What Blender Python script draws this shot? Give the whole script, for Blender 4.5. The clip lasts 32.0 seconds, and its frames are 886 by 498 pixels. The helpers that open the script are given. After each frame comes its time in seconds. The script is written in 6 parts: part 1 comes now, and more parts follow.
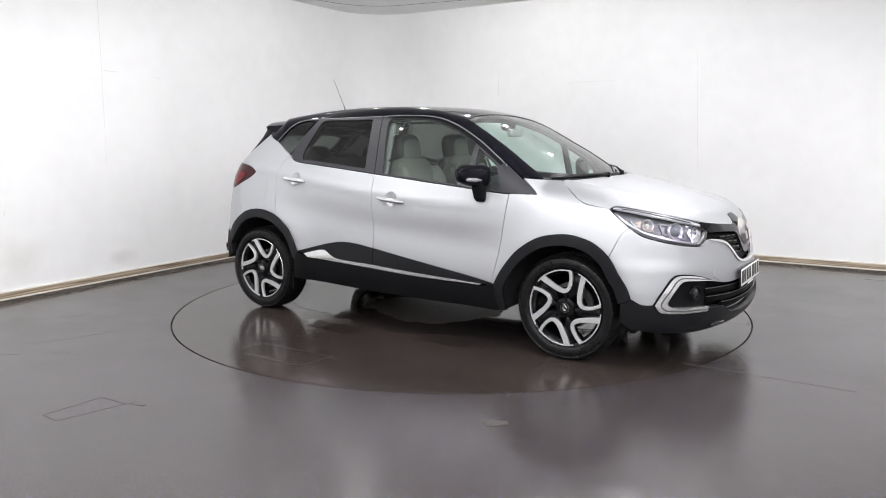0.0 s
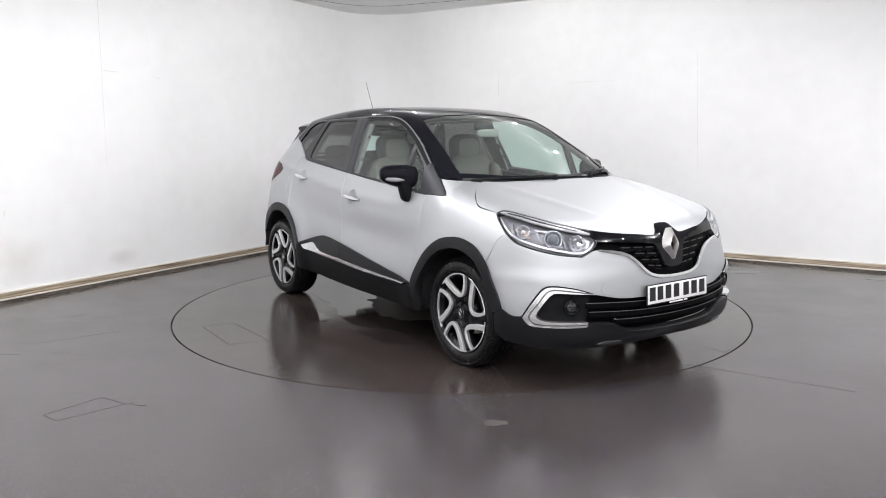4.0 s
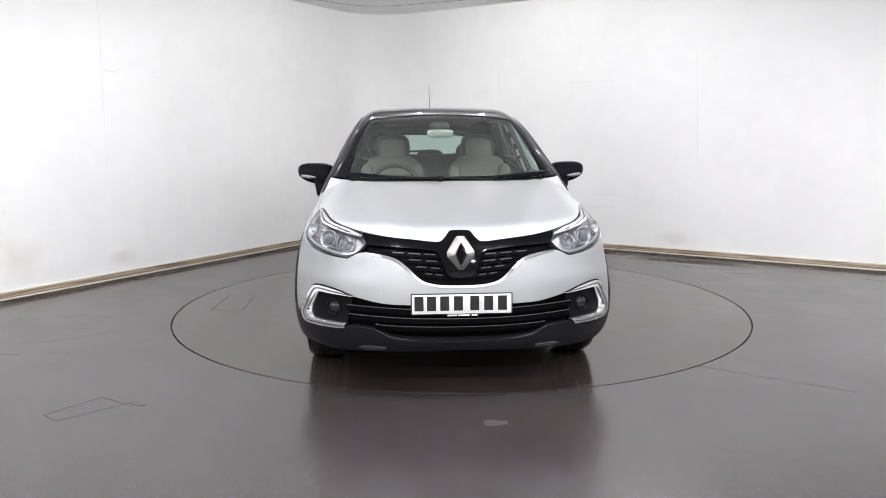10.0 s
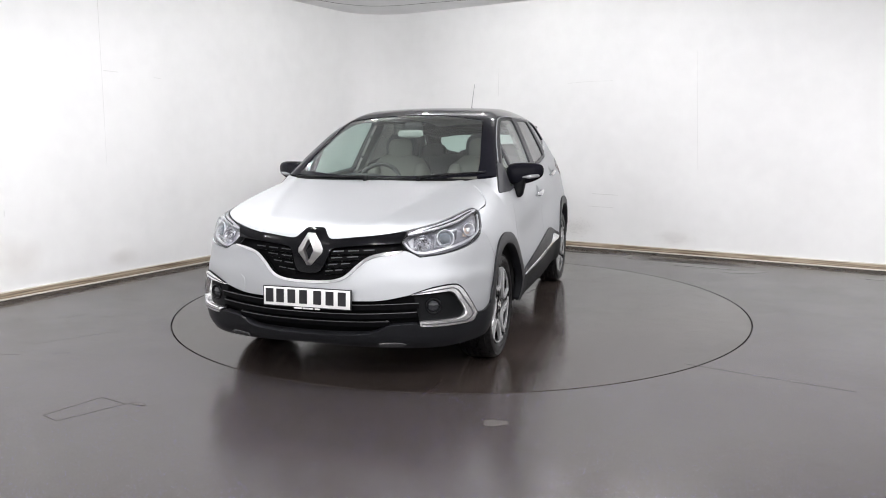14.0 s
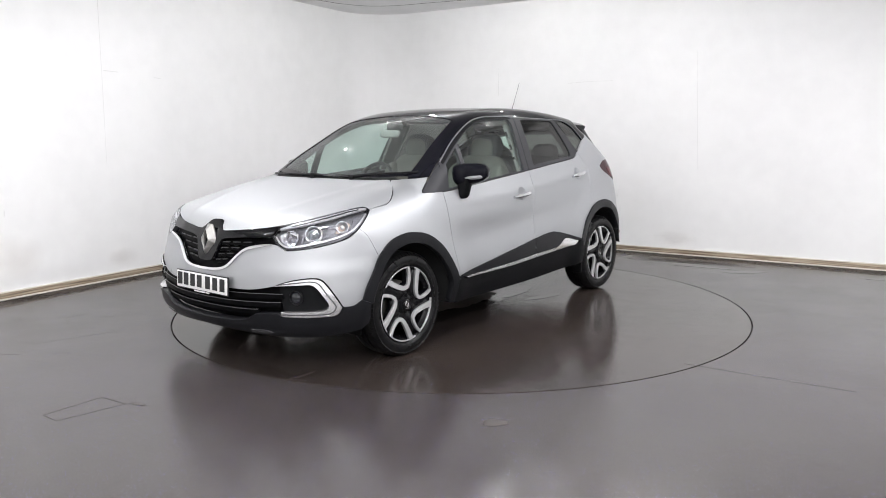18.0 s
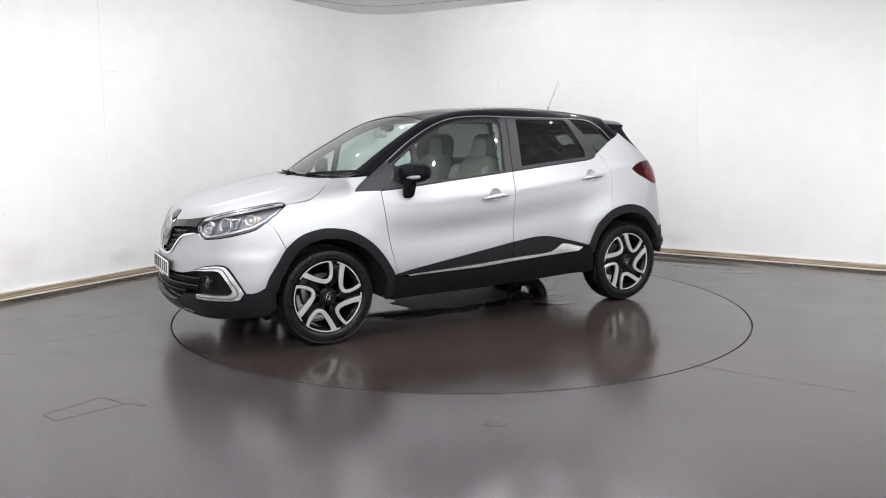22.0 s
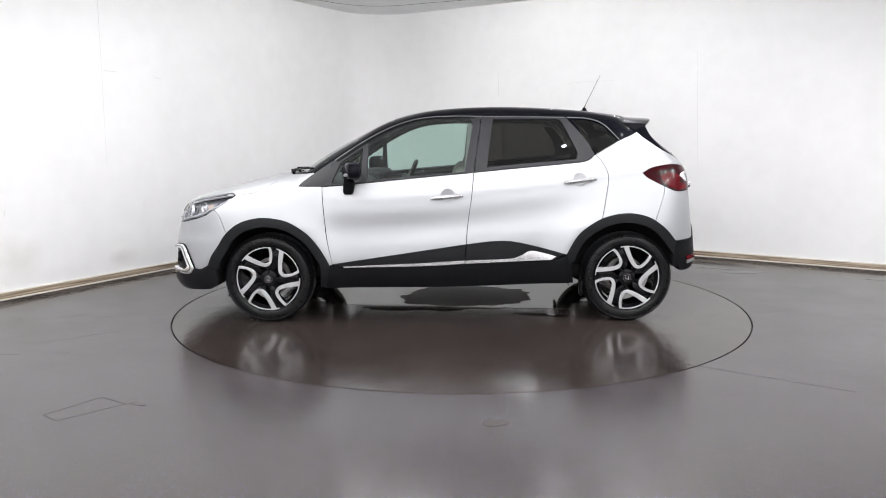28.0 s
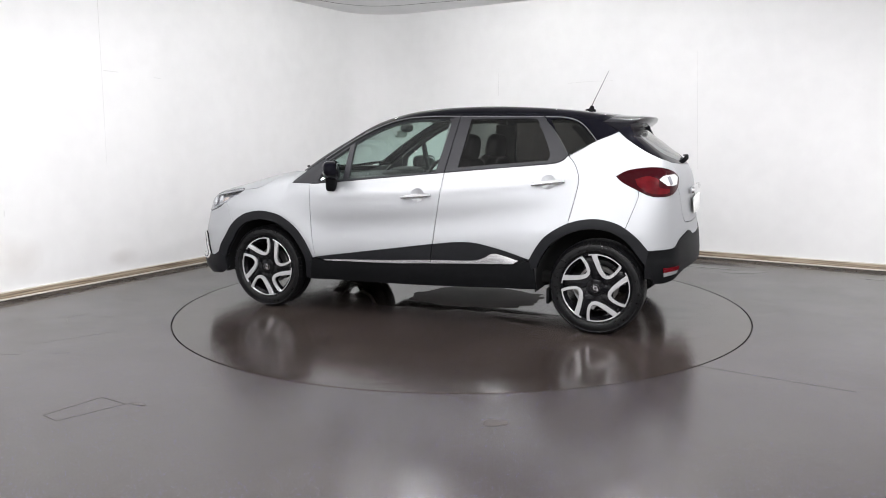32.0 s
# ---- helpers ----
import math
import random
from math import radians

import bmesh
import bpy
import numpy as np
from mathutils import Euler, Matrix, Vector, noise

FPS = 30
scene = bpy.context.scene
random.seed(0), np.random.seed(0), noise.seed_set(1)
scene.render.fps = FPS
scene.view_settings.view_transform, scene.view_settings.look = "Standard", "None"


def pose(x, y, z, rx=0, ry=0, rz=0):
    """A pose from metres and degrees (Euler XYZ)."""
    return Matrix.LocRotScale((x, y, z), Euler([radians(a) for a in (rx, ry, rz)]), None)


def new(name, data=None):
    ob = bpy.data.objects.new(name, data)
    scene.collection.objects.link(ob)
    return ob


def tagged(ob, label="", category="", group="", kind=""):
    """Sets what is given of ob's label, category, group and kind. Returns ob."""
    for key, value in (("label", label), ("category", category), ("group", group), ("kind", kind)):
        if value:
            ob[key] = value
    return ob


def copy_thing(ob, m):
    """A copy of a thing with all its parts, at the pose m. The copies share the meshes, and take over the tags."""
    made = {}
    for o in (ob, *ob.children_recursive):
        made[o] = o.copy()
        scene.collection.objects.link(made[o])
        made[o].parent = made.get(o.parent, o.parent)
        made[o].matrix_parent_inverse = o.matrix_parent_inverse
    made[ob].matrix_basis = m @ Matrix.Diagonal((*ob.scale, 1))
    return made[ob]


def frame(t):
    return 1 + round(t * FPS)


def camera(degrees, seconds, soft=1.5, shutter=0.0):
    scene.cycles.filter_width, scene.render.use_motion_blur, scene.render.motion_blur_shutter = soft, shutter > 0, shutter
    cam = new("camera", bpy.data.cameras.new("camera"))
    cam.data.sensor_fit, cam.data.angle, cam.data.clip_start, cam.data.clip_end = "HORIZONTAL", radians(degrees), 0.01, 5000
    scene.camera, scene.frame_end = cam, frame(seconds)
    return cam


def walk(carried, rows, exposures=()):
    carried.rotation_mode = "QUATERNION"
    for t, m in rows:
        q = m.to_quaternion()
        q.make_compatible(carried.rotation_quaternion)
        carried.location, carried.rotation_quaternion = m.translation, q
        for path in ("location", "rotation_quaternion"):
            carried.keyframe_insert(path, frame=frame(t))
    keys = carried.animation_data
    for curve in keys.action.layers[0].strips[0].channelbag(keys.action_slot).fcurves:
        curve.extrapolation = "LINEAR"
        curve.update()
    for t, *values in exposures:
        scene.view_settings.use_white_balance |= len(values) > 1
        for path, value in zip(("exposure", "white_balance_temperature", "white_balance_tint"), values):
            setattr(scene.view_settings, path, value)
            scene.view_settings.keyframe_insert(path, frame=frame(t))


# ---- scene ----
cam = camera(60.42, 32.0, soft=0.95)
EYE = Matrix.Translation((-0.1316, -6.084, 1.3496)) @ pose(0, 0, 0, 90 - 8.469, 0, 0) @ pose(0, 0, 0, 0, 0, -0.281)
walk(cam, [(0, EYE), (32, EYE)])

# ---- the turntable's heading: seconds, degrees ----
TURN = [(0, 56.84), (3, 41.01), (6, 25.08), (9, 9.08), (12, -7.07), (15, -23.07), (18, -39.09), (21, -54.97),
        (24, -70.75), (27, -86.29), (30, -101.76), (32, -112.02)]
TABLE_R = 2.22

# ---- light ----
scene.view_settings.exposure = 0.61
world = bpy.data.worlds.new("world")
scene.world = world
world.use_nodes = True
world.node_tree.nodes["Background"].inputs[0].default_value = (0.9, 0.95, 1.0, 1)
world.node_tree.nodes["Background"].inputs[1].default_value = 0.02
CEILING_Z = 2.968
RING_R = 2.36
# x, y, turn, watts, width and length of the lit face
LAMPS = [(RING_R * math.cos(radians(a)), RING_R * math.sin(radians(a)), a + 45, 9.5, 0.03, 0.03) for a in range(-180, 1, 20)]
LAMPS += [(4.3, -1.3, 90, 24, 0.11, 0.13), (3.6, -2.9, 90, 22, 0.11, 0.13), (-3.6, -1.7, 90, 16, 0.11, 0.13)]
# unseen rows round the camera, added as fill for the car's front
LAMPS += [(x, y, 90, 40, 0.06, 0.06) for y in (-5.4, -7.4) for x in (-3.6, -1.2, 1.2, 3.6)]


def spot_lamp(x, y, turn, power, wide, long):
    """A ceiling downlight: an arc of small ones over the turntable, oblong ones at its sides, added fill rows behind.
    """
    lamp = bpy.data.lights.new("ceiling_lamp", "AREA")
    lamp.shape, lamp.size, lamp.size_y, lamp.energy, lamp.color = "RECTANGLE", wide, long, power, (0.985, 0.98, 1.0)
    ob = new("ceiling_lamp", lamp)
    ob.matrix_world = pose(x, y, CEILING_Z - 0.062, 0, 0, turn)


# bare bulbs on short stems, added as fill for walls and flanks, over the far half of the turntable and round the near
# side: x, y, watts
FILL_BULBS = [(r * math.cos(radians(a)), r * math.sin(radians(a)), w) for a, r, w in ((20, 2.36, 17), (40, 2.36, 10), (60, 2.2, 8), (80, 2.36, 16), (100, 2.36, 21), (120, 2.2, 10), (140, 2.36, 5), (160, 2.36, 6))]
FILL_BULBS += [(-3.6, -2.5, 14), (-2.9, -3.6, 34), (4.5, -1.8, 46), (3.2, -3.4, 38), (-1.2, -4.5, 36), (1.2, -4.5, 36)]
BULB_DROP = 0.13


def fill_lamp(x, y, power):
    lamp = bpy.data.lights.new("fill_lamp", "POINT")
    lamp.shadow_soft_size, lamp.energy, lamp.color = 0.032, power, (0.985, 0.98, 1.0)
    ob = new("fill_lamp", lamp)
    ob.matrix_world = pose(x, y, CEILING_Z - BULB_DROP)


for row in FILL_BULBS:
    fill_lamp(*row)
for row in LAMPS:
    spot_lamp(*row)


# ---- materials ----
def material(name, colour, rough=0.5, metal=0.0, coat=0.0, vary=0.0, scale=8.0, bump=0.0, bump_scale=200.0, rough_vary=0.0,
             emit=0.0, spec=0.5):
    m = bpy.data.materials.new(name)
    m.use_nodes = True
    n, l = m.node_tree.nodes, m.node_tree.links
    b = n["Principled BSDF"]
    b.inputs["Base Color"].default_value = (*colour, 1)
    b.inputs["Roughness"].default_value = rough
    b.inputs["Metallic"].default_value = metal
    b.inputs["Coat Weight"].default_value = coat
    b.inputs["Coat Roughness"].default_value = 0.04
    b.inputs["Specular IOR Level"].default_value = spec
    if emit:
        b.inputs["Emission Color"].default_value = (*colour, 1)
        b.inputs["Emission Strength"].default_value = emit
    co = n.new("ShaderNodeTexCoord")
    if vary or rough_vary:
        t = n.new("ShaderNodeTexNoise")
        t.inputs["Scale"].default_value, t.inputs["Detail"].default_value = scale, 6
        l.new(co.outputs["Object"], t.inputs["Vector"])
        if vary:
            mix = n.new("ShaderNodeMix")
            mix.data_type = "RGBA"
            mix.inputs["A"].default_value = (*[c * (1 - vary) for c in colour], 1)
            mix.inputs["B"].default_value = (*[min(1, c * (1 + vary)) for c in colour], 1)
            l.new(t.outputs["Fac"], mix.inputs["Factor"])
            l.new(mix.outputs["Result"], b.inputs["Base Color"])
        if rough_vary:
            r = n.new("ShaderNodeMapRange")
            r.inputs["To Min"].default_value, r.inputs["To Max"].default_value = rough - rough_vary, rough + rough_vary
            l.new(t.outputs["Fac"], r.inputs["Value"])
            l.new(r.outputs["Result"], b.inputs["Roughness"])
    if bump:
        t = n.new("ShaderNodeTexNoise")
        t.inputs["Scale"].default_value, t.inputs["Detail"].default_value = bump_scale, 3
        l.new(co.outputs["Object"], t.inputs["Vector"])
        u = n.new("ShaderNodeBump")
        u.inputs["Strength"].default_value, u.inputs["Distance"].default_value = bump, 0.002
        l.new(t.outputs["Fac"], u.inputs["Height"])
        l.new(u.outputs["Normal"], b.inputs["Normal"])
    return m


def glass(name, tint, clear, rough=0.0, veil=0.0):
    """A thin pane: tinted see-through with a real glass gloss."""
    m = bpy.data.materials.new(name)
    m.use_nodes = True
    n, l = m.node_tree.nodes, m.node_tree.links
    n.remove(n["Principled BSDF"])
    tr = n.new("ShaderNodeBsdfTransparent")
    tr.inputs["Color"].default_value = (*[c * clear for c in tint], 1)
    gl = n.new("ShaderNodeBsdfGlossy")
    gl.inputs["Roughness"].default_value = rough
    lw = n.new("ShaderNodeLayerWeight")
    lw.inputs["Blend"].default_value = 0.5
    pw = n.new("ShaderNodeMath")
    pw.operation = "POWER"
    pw.inputs[1].default_value = 4.6
    fr = n.new("ShaderNodeMapRange")
    fr.inputs["To Min"].default_value, fr.inputs["To Max"].default_value = 0.055, 1.0
    l.new(lw.outputs["Facing"], pw.inputs[0])
    l.new(pw.outputs["Value"], fr.inputs["Value"])
    mx = n.new("ShaderNodeMixShader")
    l.new(fr.outputs["Result"], mx.inputs["Fac"])
    if veil:
        # pale diffuse veil: reflections washing over the glass, put in as colour
        df = n.new("ShaderNodeBsdfDiffuse")
        df.inputs["Color"].default_value = (0.80, 0.84, 0.82, 1)
        fm = n.new("ShaderNodeMixShader")
        fm.inputs["Fac"].default_value = veil
        l.new(tr.outputs["BSDF"], fm.inputs[1])
        l.new(df.outputs["BSDF"], fm.inputs[2])
        l.new(fm.outputs["Shader"], mx.inputs[1])
    else:
        l.new(tr.outputs["BSDF"], mx.inputs[1])
    l.new(gl.outputs["BSDF"], mx.inputs[2])
    l.new(mx.outputs["Shader"], n["Material Output"].inputs["Surface"])
    return m


def paint():
    """Silver metallic paint: fine flakes under a clear coat."""
    m = material("silver_paint", (0.45, 0.459, 0.473), 0.50, 0.86, 0.12)
    n, l = m.node_tree.nodes, m.node_tree.links
    b = n["Principled BSDF"]
    b.inputs["Coat Roughness"].default_value = 0.25
    co = n.new("ShaderNodeTexCoord")
    v = n.new("ShaderNodeTexVoronoi")
    v.inputs["Scale"].default_value = 900
    r = n.new("ShaderNodeMapRange")
    r.inputs["To Min"].default_value, r.inputs["To Max"].default_value = 0.46, 0.56
    l.new(co.outputs["Object"], v.inputs["Vector"])
    l.new(v.outputs["Color"], r.inputs["Value"])
    l.new(r.outputs["Result"], b.inputs["Roughness"])
    return m


SILVER = paint()
BLACK = material("black_gloss_paint", (0.006, 0.006, 0.009), 0.02, spec=0.14)
PIANO = material("piano_black", (0.003, 0.003, 0.004), 0.03, spec=0.25)
BROW = material("brow_silver", (0.58, 0.58, 0.60), 0.25, 0.55)
FRAME = material("pillar_film", (0.030, 0.030, 0.034), 0.42, 0.0, 0.0, bump=0.05, spec=0.25)
PLASTIC = material("black_plastic", (0.006, 0.0062, 0.007), 0.50, vary=0.25, scale=30, bump=0.2, bump_scale=700, spec=0.08)
CLAD = material("door_cladding", (0.010, 0.0103, 0.012), 0.34, vary=0.2, scale=20, bump=0.1, bump_scale=700, spec=0.16)
DARK = material("shadow_black", (0.006, 0.006, 0.006), 0.8)
LOW_EDGE = material("slat_edge", (0.13, 0.13, 0.135), 0.3, 0.5)
EDGE_TRIM = material("edge_trim", (0.16, 0.16, 0.17), 0.4, 0.0, spec=0.3)
FOG_TRIM = material("bright_trim", (0.80, 0.80, 0.81), 0.14, 0.92)
CHROME = material("chrome", (0.80, 0.80, 0.81), 0.09, 1.0)
SATIN = material("satin_chrome", (0.42, 0.41, 0.40), 0.34, 1.0)
RUBBER = material("tyre_rubber", (0.005, 0.005, 0.0055), 0.34, vary=0.3, scale=60, bump=0.35, bump_scale=110, spec=0.22, rough_vary=0.26)
ALLOY = material("machined_alloy", (0.64, 0.64, 0.65), 0.26, 0.65, 0.3, bump=0.05, bump_scale=400)
RIM_BLACK = material("rim_black", (0.004, 0.004, 0.005), 0.22, spec=0.18)
DISC = material("brake_steel", (0.30, 0.29, 0.28), 0.4, 0.9, vary=0.3, scale=30)
GRILLE_BLACK = material("grille_black", (0.0025, 0.0025, 0.003), 0.4, spec=0.035)
SKID = material("skid_gloss", (0.05, 0.05, 0.053), 0.22, spec=0.7)
FOG_GLASS = material("fog_glass", (0.02, 0.022, 0.025), 0.05, 0.0, 0.6)
INDICATOR = material("indicator_lens", (0.30, 0.30, 0.31), 0.15, 0.3)
GLASS = glass("clear_glass", (0.78, 0.92, 0.87), 0.92, veil=0.018)
SCREEN_GLASS = glass("windscreen_glass", (0.80, 0.92, 0.87), 0.88, veil=0.032)
PRIVACY = glass("privacy_glass", (0.20, 0.197, 0.188), 0.85, veil=0.006)
LENS = glass("lamp_cover", (0.97, 0.98, 1.0), 0.95)
RED = material("red_lens", (0.095, 0.002, 0.005), 0.07, 0.0, 0.0, vary=0.8, scale=14, spec=0.3)
CLEAR_LENS = material("clear_lens", (0.75, 0.75, 0.76), 0.08, 0.2, 1.0)
AMBER = material("amber_lens", (0.50, 0.41, 0.35), 0.15, 0.0, 0.5)
LAMP_GREY = material("lamp_housing", (0.19, 0.19, 0.21), 0.30, 0.2, vary=0.4, scale=25)
BOWL = material("lamp_bowl", (0.56, 0.56, 0.59), 0.33, 0.92)
PLATE = material("plate_white", (0.80, 0.80, 0.78), 0.35, vary=0.03, scale=30)
INK = material("plate_black", (0.01, 0.01, 0.012), 0.4)
CREAM = material("cream_trim", (0.135, 0.132, 0.116), 0.6, vary=0.12, scale=14, bump=0.3, bump_scale=400)
TRIM = material("dark_trim", (0.03, 0.03, 0.032), 0.65, vary=0.2, scale=20, bump=0.3, bump_scale=400)


# ---- shape of the car's skin: positive inside, x forward, y to its left, z up ----
def curve(pairs):
    """A smooth curve through (position, value) pairs, as a quick function."""
    k = np.array([p[0] for p in pairs], float)
    v = np.array([p[1] for p in pairs], float)
    d = np.diff(v) / np.diff(k)
    s = np.concatenate([[d[0]], (d[:-1] * np.diff(k)[1:] + d[1:] * np.diff(k)[:-1]) / (k[2:] - k[:-2]), [d[-1]]])
    g = np.linspace(k[0], k[-1], 1200)
    i = np.clip(np.searchsorted(k, g) - 1, 0, len(k) - 2)
    h = k[i + 1] - k[i]
    u = (g - k[i]) / h
    w = (v[i] * (1 + 2 * u) * (1 - u) ** 2 + s[i] * h * u * (1 - u) ** 2
         + v[i + 1] * u * u * (3 - 2 * u) - s[i + 1] * h * u * u * (1 - u))
    return lambda x: np.interp(x, g, w)


WIDTH = curve([(0.1, 0.79), (0.25, 0.845), (0.35, 0.872), (0.45, 0.880), (0.55, 0.877), (0.7, 0.868), (0.82, 0.856),
               (0.92, 0.836), (1.0, 0.812), (1.08, 0.780), (1.15, 0.748), (1.3, 0.680), (1.4, 0.632), (1.5, 0.58), (1.7, 0.47)])
PLAN = curve([(-2.2, 0.86), (-1.9, 0.90), (-1.43, 0.927), (-1.0, 0.945), (-0.5, 0.975), (0, 0.995), (0.4, 1), (0.9, 1), (1.4, 1), (2.3, 0.99)])
NOSE = curve([(0.1, 1.98), (0.2, 2.09), (0.27, 2.155), (0.35, 2.175), (0.45, 2.17), (0.55, 2.158), (0.65, 2.138),
              (0.75, 2.11), (0.85, 2.075), (0.95, 2.03), (1.2, 1.9)])
TAIL = curve([(0.1, -1.88), (0.25, -1.872), (0.35, -1.898), (0.45, -1.910), (0.55, -1.907), (0.7, -1.890), (0.88, -1.868),
              (1.0, -1.855), (1.08, -1.835), (1.16, -1.785), (1.27, -1.655), (1.38, -1.505), (1.48, -1.37), (1.7, -1.05)])
BONNET = curve([(0.4, 1.13), (0.9, 1.115), (1.2, 1.078), (1.42, 1.035), (1.6, 0.992), (1.85, 0.926), (2.0, 0.882), (2.1, 0.845), (2.3, 0.74)])
ROOF = curve([(-2.2, 1.34), (-1.6, 1.455), (-1.4, 1.487), (-1.2, 1.517), (-0.94, 1.546), (-0.7, 1.562), (-0.3, 1.572), (-0.03, 1.564),
              (0.2, 1.541), (0.43, 1.485), (0.7, 1.358), (0.9, 1.253), (1.1, 1.125), (1.25, 1.02), (1.6, 0.77)])
SHIFT = curve([(-1.6, 0.16), (-0.9, 0.14), (-0.2, 0.06), (0.5, 0.0), (1.5, 0.0)])
SCULPT = curve([(-1.6, 0), (-1.1, 0.25), (-0.75, 0.9), (-0.2, 1.0), (0.5, 1.0), (0.8, 0.6), (1.05, 0), (1.6, 0)])
CROWN = curve([(-2.0, 0.07), (0.0, 0.07), (0.5, 0.12), (0.9, 0.17), (1.5, 0.18)])


CREASE = curve([(-1.75, 1.125), (-1.4, 1.100), (-1.0, 1.050), (-0.5, 0.990), (0.0, 0.945), (0.5, 0.92), (0.9, 0.91), (1.6, 0.90)])
CREASE_DEPTH = curve([(-1.8, 0.0), (-1.5, 0.006), (-1.1, 0.0065), (-0.4, 0.0060), (0.2, 0.0055), (0.7, 0.003), (1.0, 0.0), (1.6, 0.0)])
RIDGE = curve([(0.9, 0.62), (1.2, 0.56), (1.6, 0.46), (2.0, 0.34), (2.2, 0.30)])


def smin(a, b, k):
    h = np.clip(0.5 + 0.5 * (b - a) / k, 0, 1)
    return b * (1 - h) + a * h - k * h * (1 - h)


def flank(x, z):
    w = WIDTH(z) * PLAN(x)
    w = w - 0.0165 * SCULPT(x) * np.exp(-(((z - 0.685 - SHIFT(x)) / 0.115) ** 2))
    w = w + CREASE_DEPTH(x) * np.exp(-(((z - CREASE(x)) / 0.034) ** 2))
    for cx, cz, gain in ((1.295, 0.31, 0.022), (-1.27, 0.345, 0.030)):
        r = np.hypot(x - cx, z - cz)
        w = w + gain * np.exp(-(((r - 0.44) / 0.13) ** 2)) * np.clip((1.0 - z) / 0.3, 0, 1) * np.clip((x + 1.76) / 0.33, 0, 1)
    return w


def field(p):
    x, y, z = p[..., 0], np.abs(p[..., 1]), p[..., 2]
    side = flank(x, z) - y
    front = NOSE(z) - 0.35 * y ** 2.3 - x
    rear = x - TAIL(z) - 0.24 * y ** 2.2 * np.clip((z - 0.2) * 3, 0.95, 1)
    hood = (BONNET(x) - 0.055 * y * y + 0.008 * np.exp(-(((y - RIDGE(x)) / 0.048) ** 2)) - z) * 0.97
    roof = (ROOF(x) - CROWN(x) * y * y - z) * np.interp(x, (0.1, 0.6), (1.0, 0.87))
    hs = smin(smin(hood, side, 0.20), front, 0.10)
    rs = smin(roof, side, 0.11)
    lo = smin(smin(side, front, 0.26), rear, 0.20)
    # a fold across the bumper's corners, under the headlights
    fold = 0.0015 * np.exp(-(((z - 0.600) / 0.035) ** 2)) - 0.003 * np.exp(-(((z - 0.665) / 0.05) ** 2))
    lo = lo + fold * np.clip((y - 0.34) / 0.2, 0, 1) * np.clip((x - 1.55) / 0.2, 0, 1)
    top = np.maximum(hs, rs)
    return np.minimum(top, smin(lo, rear, 0.02))


def normal(p):
    h = 0.005
    g = np.stack([field(p + np.eye(3)[i] * h) - field(p - np.eye(3)[i] * h) for i in range(3)], -1)
    return g / np.maximum(np.linalg.norm(g, axis=-1, keepdims=True), 1e-9)


def along(o, d, far, off=0.0):
    """The farthest points on rays o + s * d that still lie in the skin."""
    lo, hi = np.zeros(len(o)), np.full(len(o), far)
    for _ in range(34):
        m = (lo + hi) / 2
        inside = field(o + d * m[:, None]) > 0
        lo, hi = np.where(inside, m, lo), np.where(inside, hi, m)
    p = o + d * lo[:, None]
    n = normal(p)
    n = -n
    return p + n * off, n


FRONT, BACK = 1.2, -1.1


def wrap(q, off=0.0):
    """Round the car at a height: q = (distance along the flank, bent round nose and tail; height)."""
    a, z = np.array([p[:2] for p in q], float).T
    f = np.clip(a - FRONT, 0, None) / 0.85 - np.clip(BACK - a, 0, None) / 0.8
    o = np.stack([np.clip(a, BACK, FRONT), 0 * a, z], 1)
    return along(o, np.stack([np.sin(f), np.cos(f), 0 * a], 1), 1.4, off)


def crest(q, off=0.0):
    """Straight up from q = (x, y)."""
    x, y = np.array([p[:2] for p in q], float).T
    return along(np.stack([x, y, 0 * x + 0.55], 1), np.stack([0 * x, 0 * x, 0 * x + 1], 1), 1.3, off)


def unwrap(p):
    x, y, z = p
    if x > FRONT:
        return FRONT + 0.85 * math.atan2(x - FRONT, y), z
    if x < BACK:
        return BACK - 0.8 * math.atan2(BACK - x, y), z
    return x, z


# ---- parts on the skin ----
MID_FRONT, MID_BACK = FRONT + 0.85 * math.pi / 2, BACK - 0.8 * math.pi / 2


def flat(q, off=0.0):
    """Straight out to the left from q = (x, z)."""
    x, z = np.array([p[:2] for p in q], float).T
    return along(np.stack([x, 0 * x, z], 1), np.stack([0 * x, 0 * x + 1, 0 * x], 1), 1.4, off)


def roll(q, off=0.0):
    """Round the car's length at q = (x, 0.7 * angle from its left over the top)."""
    x, w = np.array([p[:2] for p in q], float).T
    return along(np.stack([x, 0 * x, 0 * x + 0.62], 1), np.stack([0 * x, np.cos(w / 0.7), np.sin(w / 0.7)], 1), 1.4, off)


def fan(q, off=0.0):
    """Over the nose in upright planes at q = (0.9 * angle up from straight ahead, y)."""
    w, y = np.array([p[:2] for p in q], float).T
    return along(np.stack([0 * w + 1.0, y, 0 * w + 0.45], 1), np.stack([np.cos(w / 0.9), 0 * w, np.sin(w / 0.9)], 1), 1.6, off)


def unroll(p):
    return p[0], 0.7 * math.atan2(p[2] - 0.62, p[1])


def unfan(p):
    return 0.9 * math.atan2(p[2] - 0.45, p[0] - 1.0), p[1]


CHARTS = {"wrap": (wrap, unwrap), "crest": (crest, lambda p: (p[0], p[1])), "flat": (flat, lambda p: (p[0], p[2])),
          "roll": (roll, unroll), "fan": (fan, unfan)}


